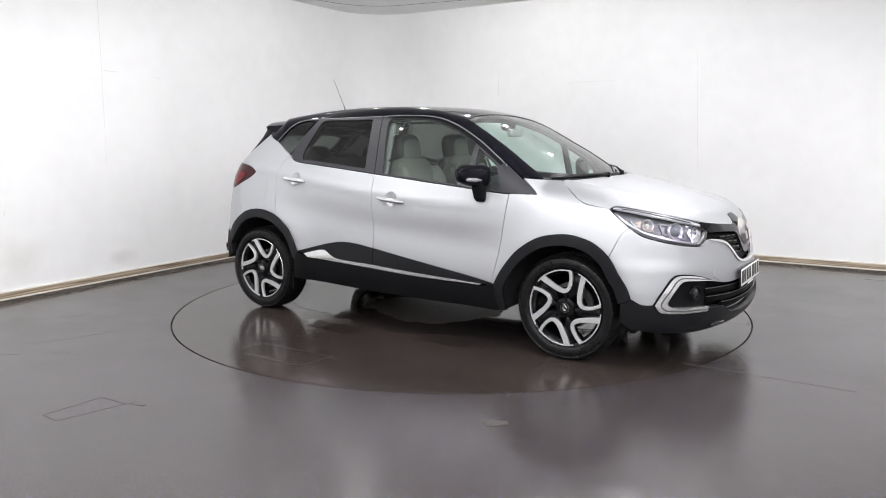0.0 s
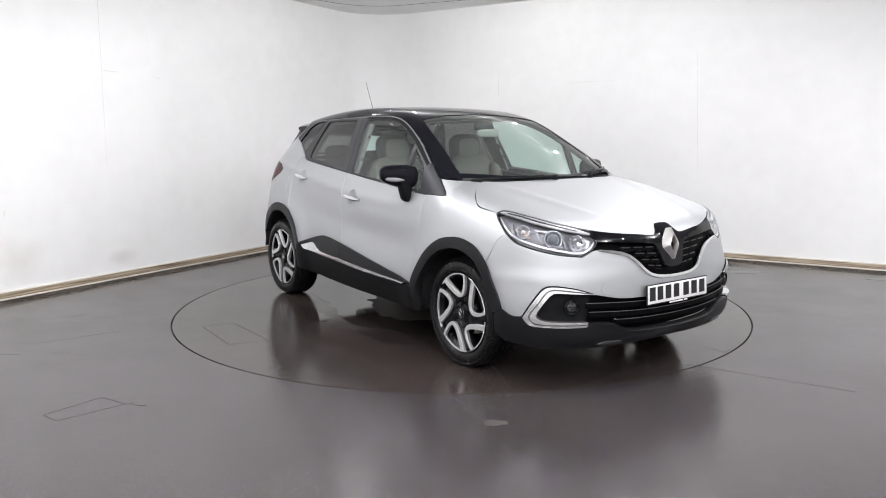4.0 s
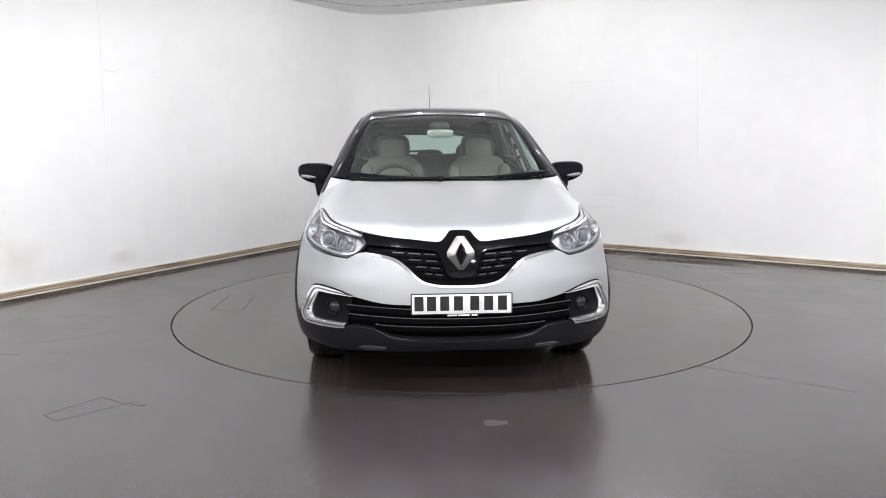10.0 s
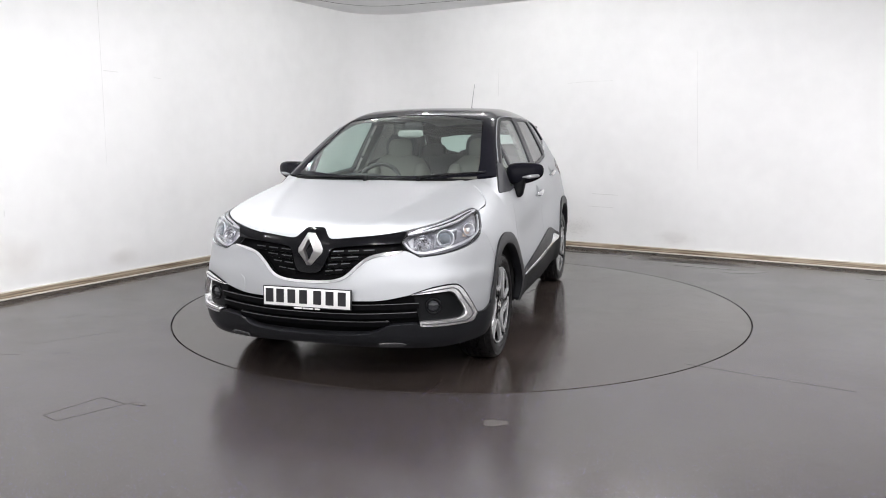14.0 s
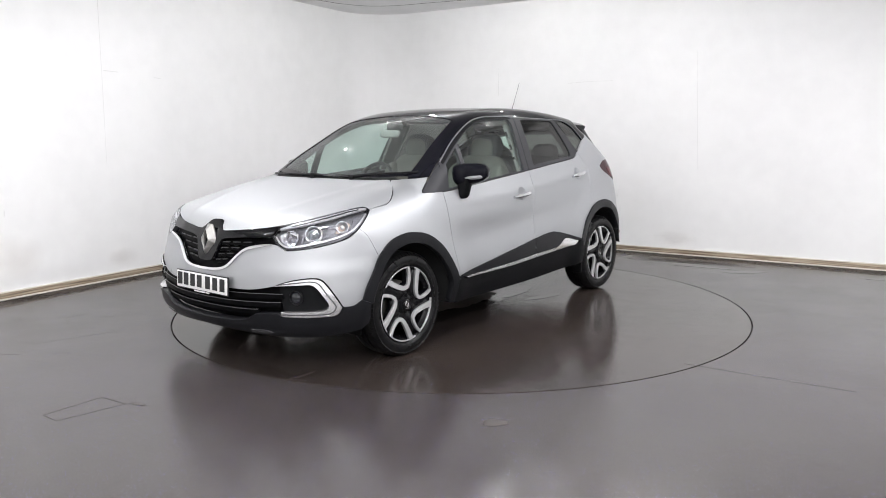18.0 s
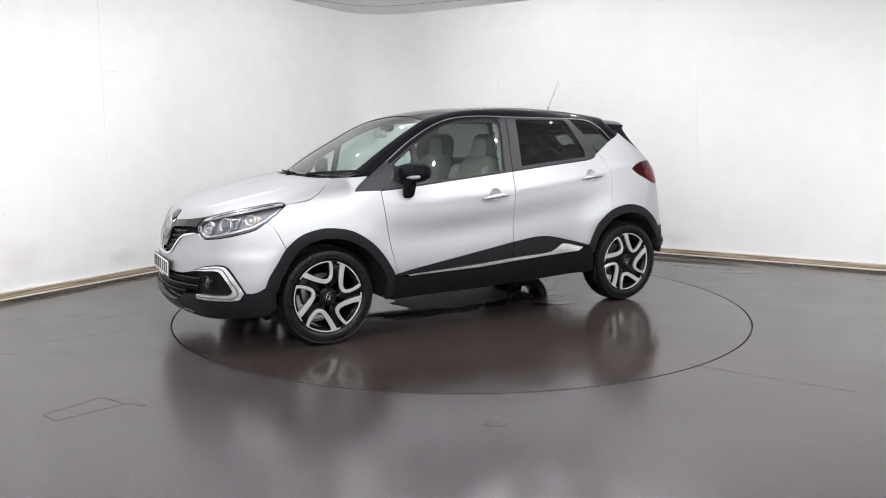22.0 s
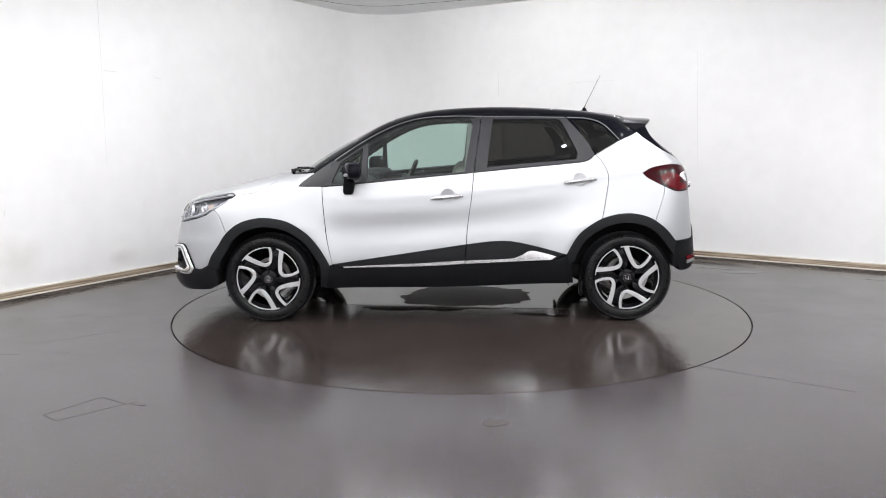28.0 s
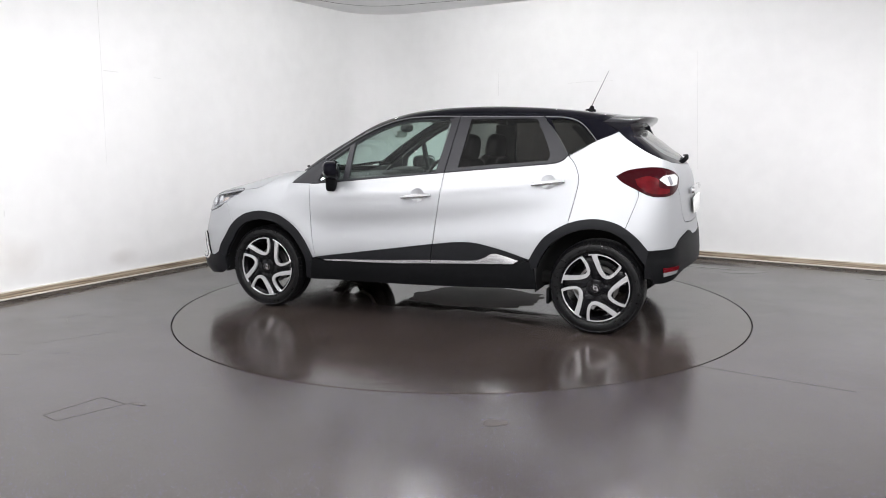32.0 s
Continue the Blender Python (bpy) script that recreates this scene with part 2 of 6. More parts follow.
def smooth_loop(points, step, closed=True):
    """A curve through the points; a third value marks a sharp corner."""
    n, out = len(points), []
    for i in range(n if closed else n - 1):
        p = [points[(i + k) % n] if closed else points[min(max(i + k, 0), n - 1)] for k in (-1, 0, 1, 2)]
        a, b = np.array(p[1][:2], float), np.array(p[2][:2], float)
        ta = (b - a) if len(p[1]) > 2 else (b - np.array(p[0][:2])) / 2
        tb = (b - a) if len(p[2]) > 2 else (np.array(p[3][:2]) - a) / 2
        length = np.linalg.norm(b - a)
        for t, lim in ((ta, length), (tb, length)):
            m = np.linalg.norm(t)
            if m > lim * 1.2:
                t *= lim * 1.2 / m
        k = max(1, int(math.ceil(length / step)))
        for j in range(k):
            u = j / k
            out.append(a * (1 + 2 * u) * (1 - u) ** 2 + ta * u * (1 - u) ** 2 + b * u * u * (3 - 2 * u) - tb * u * u * (1 - u))
    if not closed:
        out.append(np.array(points[-1][:2], float))
    return np.array(out)


def both_halves(points, mid):
    """A left half of an outline, from the middle to the middle, with its right half."""
    points = list(points)
    for i in range(len(points) - 1):
        if abs(points[i][0] - mid) < 1e-6 and abs(points[i + 1][0] - mid) < 1e-6:
            points = points[i + 1:] + points[:i + 1]
            break
    return points + [(2 * mid - p[0], *p[1:]) for p in reversed(points)]


def inside(q, loop):
    x, y = q[:, 0], q[:, 1]
    hit = np.zeros(len(q), bool)
    for (x0, y0), (x1, y1) in zip(loop, np.roll(loop, -1, 0)):
        cross = (y0 > y) != (y1 > y)
        with np.errstate(divide="ignore", invalid="ignore"):
            hit ^= cross & (x < (x1 - x0) * (y - y0) / (y1 - y0) + x0)
    return hit


def mesh_object(name, verts, faces, normals, mat, parent, label="", smooth=True):
    me = bpy.data.meshes.new(name)
    me.from_pydata([tuple(v) for v in verts], [], [tuple(f) for f in faces])
    me.polygons.foreach_set("use_smooth", [smooth] * len(me.polygons))
    if normals is not None:
        me.normals_split_custom_set_from_vertices([tuple(v) for v in normals])
    me.materials.append(mat)
    ob = new(name, me)
    if parent:
        ob.parent = parent
    return tagged(ob, label)


def panel(name, outline, mat, parent, label="", chart="wrap", src="", holes=(), off=0.0, thick=0.012, step=0.03, side=1,
          grid=None):
    """A sheet on the car's skin inside an outline, with a turned-in rim. off: proud of the skin; side -1: on the car's right."""
    from mathutils.geometry import delaunay_2d_cdt
    put, back = CHARTS[chart]
    loops = []
    for pts in (outline, *holes):
        q = smooth_loop(pts, step * 0.7)
        if src and src != chart:
            q = np.array([back(p) for p in CHARTS[src][0](q)[0]])
        if mat is SILVER and not loops:
            # thin shut lines: let the painted sheet out a little
            e = np.roll(q, -1, 0) - np.roll(q, 1, 0)
            turn = np.sign(np.sum(q[:, 0] * np.roll(q[:, 1], -1) - np.roll(q[:, 0], -1) * q[:, 1]))
            q = q + turn * np.stack([e[:, 1], -e[:, 0]], 1) / np.maximum(np.linalg.norm(e, axis=1, keepdims=True), 1e-9) * 0.0009
        loops.append(q)
    gx, gy = grid or (step, step)
    lo, hi = loops[0].min(0), loops[0].max(0)
    g = np.stack(np.meshgrid(np.arange(lo[0], hi[0], gx), np.arange(lo[1], hi[1], gy)), -1).reshape(-1, 2)
    keep = inside(g, loops[0])
    for h in loops[1:]:
        keep &= ~inside(g, h)
    g = g[keep]
    rim = np.concatenate(loops)
    if len(g):
        d = np.min(np.linalg.norm((g[:, None] - rim[None]) / (gx, gy), axis=2), 1)
        g = g[d > 0.45]
    edges, k = [], 0
    for q in loops:
        n = len(q)
        edges += [(k + i, k + (i + 1) % n) for i in range(n)]
        k += n
    pts = np.concatenate([rim, g])
    res = delaunay_2d_cdt([Vector(p) for p in pts], edges, [], 0, 1e-6)
    q = np.array([tuple(v) for v in res[0]])
    tris = np.array([f for f in res[2] if len(f) == 3])
    mid = q[tris].mean(1)
    keep = inside(mid, loops[0])
    for h in loops[1:]:
        keep &= ~inside(mid, h)
    tris = tris[keep]
    p, nrm = put(q, off)
    if side < 0:
        p, nrm = p * (1, -1, 1), nrm * (1, -1, 1)
    fn = np.cross(p[tris[:, 1]] - p[tris[:, 0]], p[tris[:, 2]] - p[tris[:, 0]])
    flip = (fn * -nrm[tris].mean(1)).sum(1) > 0
    tris[flip] = tris[flip][:, ::-1]
    out_n = nrm * 1.0
    # the rim, from edges used once
    seen = {}
    for t in tris:
        for i in range(3):
            e = (int(t[i]), int(t[(i + 1) % 3]))
            seen[e] = 1
    border = [e for e in seen if (e[1], e[0]) not in seen]
    verts, norms, faces = [tuple(v) for v in p], [tuple(v) for v in out_n], [tuple(int(i) for i in t) for t in tris]
    if thick:
        top, low = {}, {}
        tang = {}
        for a, b in border:
            e = p[b] - p[a]
            tang[a] = tang.get(a, 0) + e
            tang[b] = tang.get(b, 0) + e
        for a in tang:
            o = np.cross(tang[a], out_n[a])
            o = o / max(np.linalg.norm(o), 1e-9)
            top[a] = len(verts)
            verts.append(tuple(p[a]))
            norms.append(tuple((o + out_n[a] * 0.6) / np.linalg.norm(o + out_n[a] * 0.6)))
            low[a] = len(verts)
            verts.append(tuple(p[a] - out_n[a] * thick))
            norms.append(tuple(o))
        for a, b in border:
            faces.append((top[b], top[a], low[a], low[b]))
    return mesh_object(name, verts, faces, norms, mat, parent, label)


def pair(name, outline, mat, parent, label="", **more):
    """The same panel on both flanks."""
    return [panel(name, outline, mat, parent, label, side=s, **more) for s in (1, -1)]


# ---- the studio ----
LEFT_A, CORNER, RIGHT_B = (-6.05, -3.63), (-1.118, 4.81), (7.4, -0.67)
BACK_L, BACK_R = (-6.05, -9.0), (7.4, -9.0)


def bevel_box(bm, size, at=(0, 0, 0), bevel=0.01, seg=2, turn=(0, 0, 0)):
    got = bmesh.ops.create_cube(bm, size=1.0)["verts"]
    bmesh.ops.scale(bm, vec=size, verts=got)
    if bevel:
        edges = list({e for v in got for e in v.link_edges})
        res = bmesh.ops.bevel(bm, geom=edges, offset=bevel, segments=seg, affect="EDGES", profile=0.5)
        got = list({v for f in res["faces"] for v in f.verts} | {v for v in got if v.is_valid})
        seen, todo = set(got), list(got)
        while todo:
            v = todo.pop()
            for e in v.link_edges:
                o = e.other_vert(v)
                if o not in seen:
                    seen.add(o)
                    todo.append(o)
        got = list(seen)
    bmesh.ops.transform(bm, matrix=pose(*at, *turn), verts=got)
    return got


def part(name, bm, mat, parent=None, label="", smooth=True):
    me = bpy.data.meshes.new(name)
    if smooth:
        for f in bm.faces:
            f.smooth = True
        for e in bm.edges:
            if len(e.link_faces) == 2 and e.calc_face_angle(0) > 0.6:
                e.smooth = False
    bm.to_mesh(me)
    bm.free()
    me.materials.append(mat)
    ob = new(name, me)
    if parent:
        ob.parent = parent
    return tagged(ob, label)


def wall_material():
    m = material("white_wall_paint", (0.86, 0.86, 0.855), 0.55, bump=0.08, bump_scale=60)
    n, l = m.node_tree.nodes, m.node_tree.links
    b = n["Principled BSDF"]
    co = n.new("ShaderNodeTexCoord")
    t = n.new("ShaderNodeTexNoise")
    t.inputs["Scale"].default_value, t.inputs["Detail"].default_value = 0.8, 8
    t2 = n.new("ShaderNodeTexNoise")
    t2.inputs["Scale"].default_value, t2.inputs["Detail"].default_value = 6, 4
    mx = n.new("ShaderNodeMix")
    mx.inputs["Factor"].default_value = 0.35
    r = n.new("ShaderNodeValToRGB")
    r.color_ramp.elements[0].position, r.color_ramp.elements[0].color = 0.3, (0.80, 0.80, 0.795, 1)
    r.color_ramp.elements[1].position, r.color_ramp.elements[1].color = 0.6, (0.86, 0.86, 0.855, 1)
    l.new(co.outputs["Object"], t.inputs["Vector"])
    l.new(co.outputs["Object"], t2.inputs["Vector"])
    l.new(t.outputs["Fac"], mx.inputs["A"])
    l.new(t2.outputs["Fac"], mx.inputs["B"])
    l.new(mx.outputs["Result"], r.inputs["Fac"])
    l.new(r.outputs["Color"], b.inputs["Base Color"])
    return m


def floor_material(name, dark, pale, smooth, rough, few, streak):
    """Worn dark vinyl with pale and blue flecks, glossy and a little damp."""
    m = bpy.data.materials.new(name)
    m.use_nodes = True
    n, l = m.node_tree.nodes, m.node_tree.links
    b = n["Principled BSDF"]
    co = n.new("ShaderNodeTexCoord")
    big = n.new("ShaderNodeTexNoise")
    big.inputs["Scale"].default_value, big.inputs["Detail"].default_value = 0.9, 3
    l.new(co.outputs["Object"], big.inputs["Vector"])
    base = n.new("ShaderNodeValToRGB")
    base.color_ramp.elements[0].position, base.color_ramp.elements[0].color = 0.32, (*dark, 1)
    base.color_ramp.elements[1].position, base.color_ramp.elements[1].color = 0.68, (*pale, 1)
    l.new(big.outputs["Fac"], base.inputs["Fac"])
    cell = n.new("ShaderNodeTexVoronoi")
    cell.inputs["Scale"].default_value = 118
    l.new(co.outputs["Object"], cell.inputs["Vector"])
    near = n.new("ShaderNodeMath")
    near.operation = "LESS_THAN"
    near.inputs[1].default_value = 0.195
    l.new(cell.outputs["Distance"], near.inputs[0])
    sep = n.new("ShaderNodeSeparateColor")
    l.new(cell.outputs["Color"], sep.inputs["Color"])
    rare = n.new("ShaderNodeMath")
    rare.operation = "GREATER_THAN"
    rare.inputs[1].default_value = few
    l.new(sep.outputs["Red"], rare.inputs[0])
    both = n.new("ShaderNodeMath")
    both.operation = "MULTIPLY"
    l.new(near.outputs["Value"], both.inputs[0])
    l.new(rare.outputs["Value"], both.inputs[1])
    fleck = n.new("ShaderNodeValToRGB")
    fleck.color_ramp.elements[0].position, fleck.color_ramp.elements[0].color = 0.15, (0.14, 0.13, 0.17, 1)
    fleck.color_ramp.elements[1].position, fleck.color_ramp.elements[1].color = 0.95, (0.52, 0.52, 0.60, 1)
    blue = fleck.color_ramp.elements.new(0.6)
    blue.color = (0.24, 0.23, 0.72, 1)
    l.new(sep.outputs["Green"], fleck.inputs["Fac"])
    mx = n.new("ShaderNodeMix")
    mx.data_type = "RGBA"
    l.new(both.outputs["Value"], mx.inputs["Factor"])
    # fine salt-and-pepper grain
    grain = n.new("ShaderNodeTexNoise")
    grain.inputs["Scale"].default_value, grain.inputs["Detail"].default_value = 260, 2
    l.new(co.outputs["Object"], grain.inputs["Vector"])
    gr = n.new("ShaderNodeMapRange")
    gr.inputs["From Min"].default_value, gr.inputs["From Max"].default_value = 0.3, 0.7
    gr.inputs["To Min"].default_value, gr.inputs["To Max"].default_value = 0.55, 1.45
    l.new(grain.outputs["Fac"], gr.inputs["Value"])
    gm = n.new("ShaderNodeVectorMath")
    gm.operation = "SCALE"
    l.new(base.outputs["Color"], gm.inputs[0])
    l.new(gr.outputs["Result"], gm.inputs["Scale"])
    l.new(gm.outputs["Vector"], mx.inputs["A"])
    l.new(fleck.outputs["Color"], mx.inputs["B"])
    l.new(mx.outputs["Result"], b.inputs["Base Color"])
    rn = n.new("ShaderNodeTexNoise")
    rn.inputs["Scale"].default_value, rn.inputs["Detail"].default_value = 1.7, 3
    l.new(co.outputs["Object"], rn.inputs["Vector"])
    rr = n.new("ShaderNodeMapRange")
    rr.inputs["From Min"].default_value, rr.inputs["From Max"].default_value = 0.3, 0.7
    rr.inputs["To Min"].default_value, rr.inputs["To Max"].default_value = smooth, rough
    wipe = n.new("ShaderNodeTexNoise")
    wipe.inputs["Scale"].default_value, wipe.inputs["Detail"].default_value = 7.0, 6
    wipe.inputs["Distortion"].default_value = 0.8
    l.new(co.outputs["Object"], wipe.inputs["Vector"])
    blend = n.new("ShaderNodeMix")
    blend.inputs["Factor"].default_value = streak
    l.new(rn.outputs["Fac"], blend.inputs["A"])
    l.new(wipe.outputs["Fac"], blend.inputs["B"])
    l.new(blend.outputs["Result"], rr.inputs["Value"])
    l.new(rr.outputs["Result"], b.inputs["Roughness"])
    fine = n.new("ShaderNodeTexNoise")
    fine.inputs["Scale"].default_value, fine.inputs["Detail"].default_value = 160, 2
    l.new(co.outputs["Object"], fine.inputs["Vector"])
    u = n.new("ShaderNodeBump")
    u.inputs["Strength"].default_value, u.inputs["Distance"].default_value = 0.10, 0.002
    l.new(fine.outputs["Fac"], u.inputs["Height"])
    # slow unevenness of the laid sheet
    wave = n.new("ShaderNodeTexNoise")
    wave.inputs["Scale"].default_value, wave.inputs["Detail"].default_value = 9, 3
    l.new(co.outputs["Object"], wave.inputs["Vector"])
    u2 = n.new("ShaderNodeBump")
    u2.inputs["Strength"].default_value, u2.inputs["Distance"].default_value = 0.12, 0.004
    l.new(wave.outputs["Fac"], u2.inputs["Height"])
    l.new(u.outputs["Normal"], u2.inputs["Normal"])
    l.new(u2.outputs["Normal"], b.inputs["Normal"])
    b.inputs["Specular IOR Level"].default_value = 0.55
    return m


WALL = wall_material()
FLOOR = floor_material("floor_vinyl", (0.038, 0.0318, 0.0305), (0.048, 0.0412, 0.0393), 0.19, 0.27, 0.58, 0.3)
DECK = floor_material("deck_vinyl", (0.026, 0.0200, 0.0180), (0.047, 0.0365, 0.0320), 0.10, 0.21, 0.91, 0.6)
CEILING = material("ceiling_grey", (0.82, 0.82, 0.82), 0.8, vary=0.1, scale=3)
def streaked_wood():
    """Worn wood with brown streaks along the board."""
    m = material("baseboard_wood", (0.42, 0.33, 0.24), 0.6, bump=0.3, bump_scale=60)
    n, l = m.node_tree.nodes, m.node_tree.links
    co = n.new("ShaderNodeTexCoord")
    mp = n.new("ShaderNodeMapping")
    mp.inputs["Scale"].default_value = (1.3, 1.3, 45.0)
    t = n.new("ShaderNodeTexNoise")
    t.inputs["Scale"].default_value, t.inputs["Detail"].default_value = 1.6, 5
    r = n.new("ShaderNodeValToRGB")
    r.color_ramp.elements[0].position, r.color_ramp.elements[0].color = 0.34, (0.12, 0.08, 0.05, 1)
    r.color_ramp.elements[1].position, r.color_ramp.elements[1].color = 0.66, (0.48, 0.40, 0.30, 1)
    l.new(co.outputs["Object"], mp.inputs["Vector"])
    l.new(mp.outputs["Vector"], t.inputs["Vector"])
    l.new(t.outputs["Fac"], r.inputs["Fac"])
    l.new(r.outputs["Color"], n["Principled BSDF"].inputs["Base Color"])
    return m


WOOD = streaked_wood()
BOARD_PALE = material("baseboard_pale", (0.66, 0.62, 0.55), 0.5, vary=0.25, scale=7)
GLOW = material("lamp_glow", (1.0, 0.99, 0.97), 0.4, emit=9.0)
LAMP_FRAME = material("lamp_frame", (0.75, 0.75, 0.75), 0.4)
SEAM = material("floor_seam", (0.012, 0.011, 0.010), 0.6)


def fillet(a, c, b, r, n=14):
    """The corner c between a and b, rounded."""
    a, c, b = Vector(a), Vector(c), Vector(b)
    u, v = (a - c).normalized(), (b - c).normalized()
    half = u.angle(v) / 2
    d = r / math.tan(half)
    o = c + (u + v).normalized() * (r / math.sin(half))
    p, q = c + u * d - o, c + v * d - o
    a0, turn = math.atan2(p.y, p.x), p.angle_signed(q)
    return [o + Vector((math.cos(a0 - turn * i / n), math.sin(a0 - turn * i / n))) * r for i in range(n + 1)]


BEND = fillet(LEFT_A, CORNER, RIGHT_B, 0.7)


def wall_run(name, points, z0, z1, thick, mat, label, category="wall", inset=0.0):
    """A wall that follows points; its room face lies on them, moved into the room by inset."""
    pts = [Vector(p) for p in points]
    inner, outer = [], []
    for i, p in enumerate(pts):
        t = (pts[min(i + 1, len(pts) - 1)] - pts[max(i - 1, 0)]).normalized()
        n = Vector((t.y, -t.x))
        inner.append(p + n * inset)
        outer.append(p - n * thick)
    bm = bmesh.new()
    rows = [[bm.verts.new((*p, z)) for p in line] for line, z in ((inner, z0), (inner, z1), (outer, z1), (outer, z0))]
    for k in range(4):
        for i in range(len(pts) - 1):
            bm.faces.new((rows[k][i], rows[k][i + 1], rows[(k + 1) % 4][i + 1], rows[(k + 1) % 4][i]))
    bm.faces.new([r[0] for r in rows])
    bm.faces.new([r[-1] for r in reversed(rows)])
    bmesh.ops.recalc_face_normals(bm, faces=bm.faces)
    return tagged(part(name, bm, mat), label, category, kind="structure")


SPLIT = len(BEND) // 2
wall_run("wall_left", [LEFT_A] + [tuple(p) for p in BEND[:SPLIT + 1]], 0, CEILING_Z, 0.2, WALL, "scuffed white painted studio wall with faint seams")
wall_run("wall_right", [tuple(p) for p in BEND[SPLIT:]] + [RIGHT_B], 0, CEILING_Z, 0.2, WALL, "white painted studio wall with faint scuffs")
wall_run("wall_side", [RIGHT_B, BACK_R], 0, CEILING_Z, 0.2, WALL, "plain white painted studio side wall")
wall_run("wall_back", [BACK_R, BACK_L], 0, CEILING_Z, 0.2, WALL, "plain white painted studio back wall")
wall_run("wall_end", [BACK_L, LEFT_A], 0, CEILING_Z, 0.2, WALL, "plain white painted studio end wall")
FOOT = [LEFT_A] + [tuple(p) for p in BEND] + [RIGHT_B]
wall_run("baseboard", FOOT, 0.0, 0.060, 0.01, WOOD, "worn bare wood baseboard along the wall", "baseboard", 0.016)
wall_run("baseboard_cap", FOOT, 0.060, 0.070, 0.01, BOARD_PALE, "pale worn upper edge of the baseboard", "baseboard", 0.014)
wall_run("baseboard_lip", FOOT, 0.003, 0.016, -0.010, BOARD_PALE, "pale strip at the foot of the baseboard", "baseboard", 0.030)


def slab(name, z0, z1, mat, label, category):
    bm = bmesh.new()
    bevel_box(bm, (15.5, 16.0, z1 - z0), (0.6, -1.8, (z0 + z1) / 2), 0)
    return tagged(part(name, bm, mat, smooth=False), label, category, kind="structure")


slab("ceiling", CEILING_Z, CEILING_Z + 0.2, CEILING, "pale grey studio ceiling", "ceiling")
slab("subfloor", -0.30, -0.03, SEAM, "dark base under the floor", "floor")


def ring(bm, r0, r1, z0, z1, n=160):
    rows = [[bm.verts.new((r * math.cos(6.283185 * i / n), r * math.sin(6.283185 * i / n), z)) for i in range(n)]
            for r, z in ((r0, z0), (r0, z1), (r1, z1), (r1, z0))]
    for k in range(4):
        for i in range(n):
            j = (i + 1) % n
            bm.faces.new((rows[k][i], rows[k][j], rows[(k + 1) % 4][j], rows[(k + 1) % 4][i]))


def floor_sheet():
    """The floor round the turntable's pit."""
    n = 192
    bm = bmesh.new()
    rim, far, low = [], [], []
    for i in range(n):
        a = 2 * math.pi * i / n
        c, s = math.cos(a), math.sin(a)
        k = min(7.5 / max(abs(c), 1e-6), 9.0 / max(abs(s), 1e-6))
        rim.append(bm.verts.new((c * (TABLE_R + 0.005), s * (TABLE_R + 0.005), 0)))
        low.append(bm.verts.new((c * (TABLE_R + 0.005), s * (TABLE_R + 0.005), -0.03)))
        far.append(bm.verts.new((c * k, s * k, 0)))
    for i in range(n):
        j = (i + 1) % n
        bm.faces.new((rim[i], far[i], far[j], rim[j]))
        bm.faces.new((low[i], rim[i], rim[j], low[j]))
    ob = part("floor", bm, FLOOR, smooth=False)
    return tagged(ob, "dark speckled vinyl floor, glossy and damp", "floor", kind="structure")


floor_sheet()


def turntable():
    n = 192
    base = tagged(new("turntable"), "round flush turntable covered in dark glossy vinyl", "turntable")
    bm = bmesh.new()
    rows = [[bm.verts.new((r * math.cos(2 * math.pi * i / n), r * math.sin(2 * math.pi * i / n), z)) for i in range(n)]
            for r, z in ((TABLE_R - 0.006, -0.029), (TABLE_R - 0.006, -0.002), (TABLE_R - 0.0065, 0.0))]
    for k in range(2):
        for i in range(n):
            j = (i + 1) % n
            bm.faces.new((rows[k][i], rows[k][j], rows[k + 1][j], rows[k + 1][i]))
    bm.faces.new(rows[2])
    part("deck", bm, DECK, base, smooth=False)
    return base


TABLE = turntable()


def ceiling_light(x, y, turn, power, wide, long):
    base = tagged(new("ceiling_light"), "oblong white ceiling downlight, switched on" if long > 0.1 else "small square white ceiling spotlight, in the arc or in an added fill row, switched on", "light", "ceiling downlights")
    base.matrix_world = pose(x, y, CEILING_Z, 0, 0, turn)
    bm = bmesh.new()
    bevel_box(bm, (wide + 0.05, long + 0.05, 0.045), (0, 0, -0.0225), 0.006)
    part("frame", bm, LAMP_FRAME, base)
    bm = bmesh.new()
    bevel_box(bm, (wide + 0.005, long + 0.005, 0.012), (0, 0, -0.050), 0.003)
    part("diffuser", bm, GLOW, base, "glowing white diffuser")
    return base


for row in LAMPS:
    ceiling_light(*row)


# bodies for the added fill bulbs
def fill_bulb(x, y, power):
    base = tagged(new("added_fill_bulb"), "bare glowing bulb on a short white stem, added as fill light", "light", "pendant bulbs")
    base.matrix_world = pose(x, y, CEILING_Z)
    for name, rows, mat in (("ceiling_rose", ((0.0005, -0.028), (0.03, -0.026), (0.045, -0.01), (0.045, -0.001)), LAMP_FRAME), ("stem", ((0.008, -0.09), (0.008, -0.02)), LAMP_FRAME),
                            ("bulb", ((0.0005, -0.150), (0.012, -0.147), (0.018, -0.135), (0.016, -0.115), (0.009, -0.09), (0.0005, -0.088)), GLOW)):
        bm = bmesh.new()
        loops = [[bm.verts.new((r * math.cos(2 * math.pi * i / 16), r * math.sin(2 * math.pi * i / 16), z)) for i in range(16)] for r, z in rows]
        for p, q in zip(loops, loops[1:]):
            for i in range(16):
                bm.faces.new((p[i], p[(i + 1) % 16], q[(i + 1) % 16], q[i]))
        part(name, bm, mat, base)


for row in FILL_BULBS:
    fill_bulb(*row)


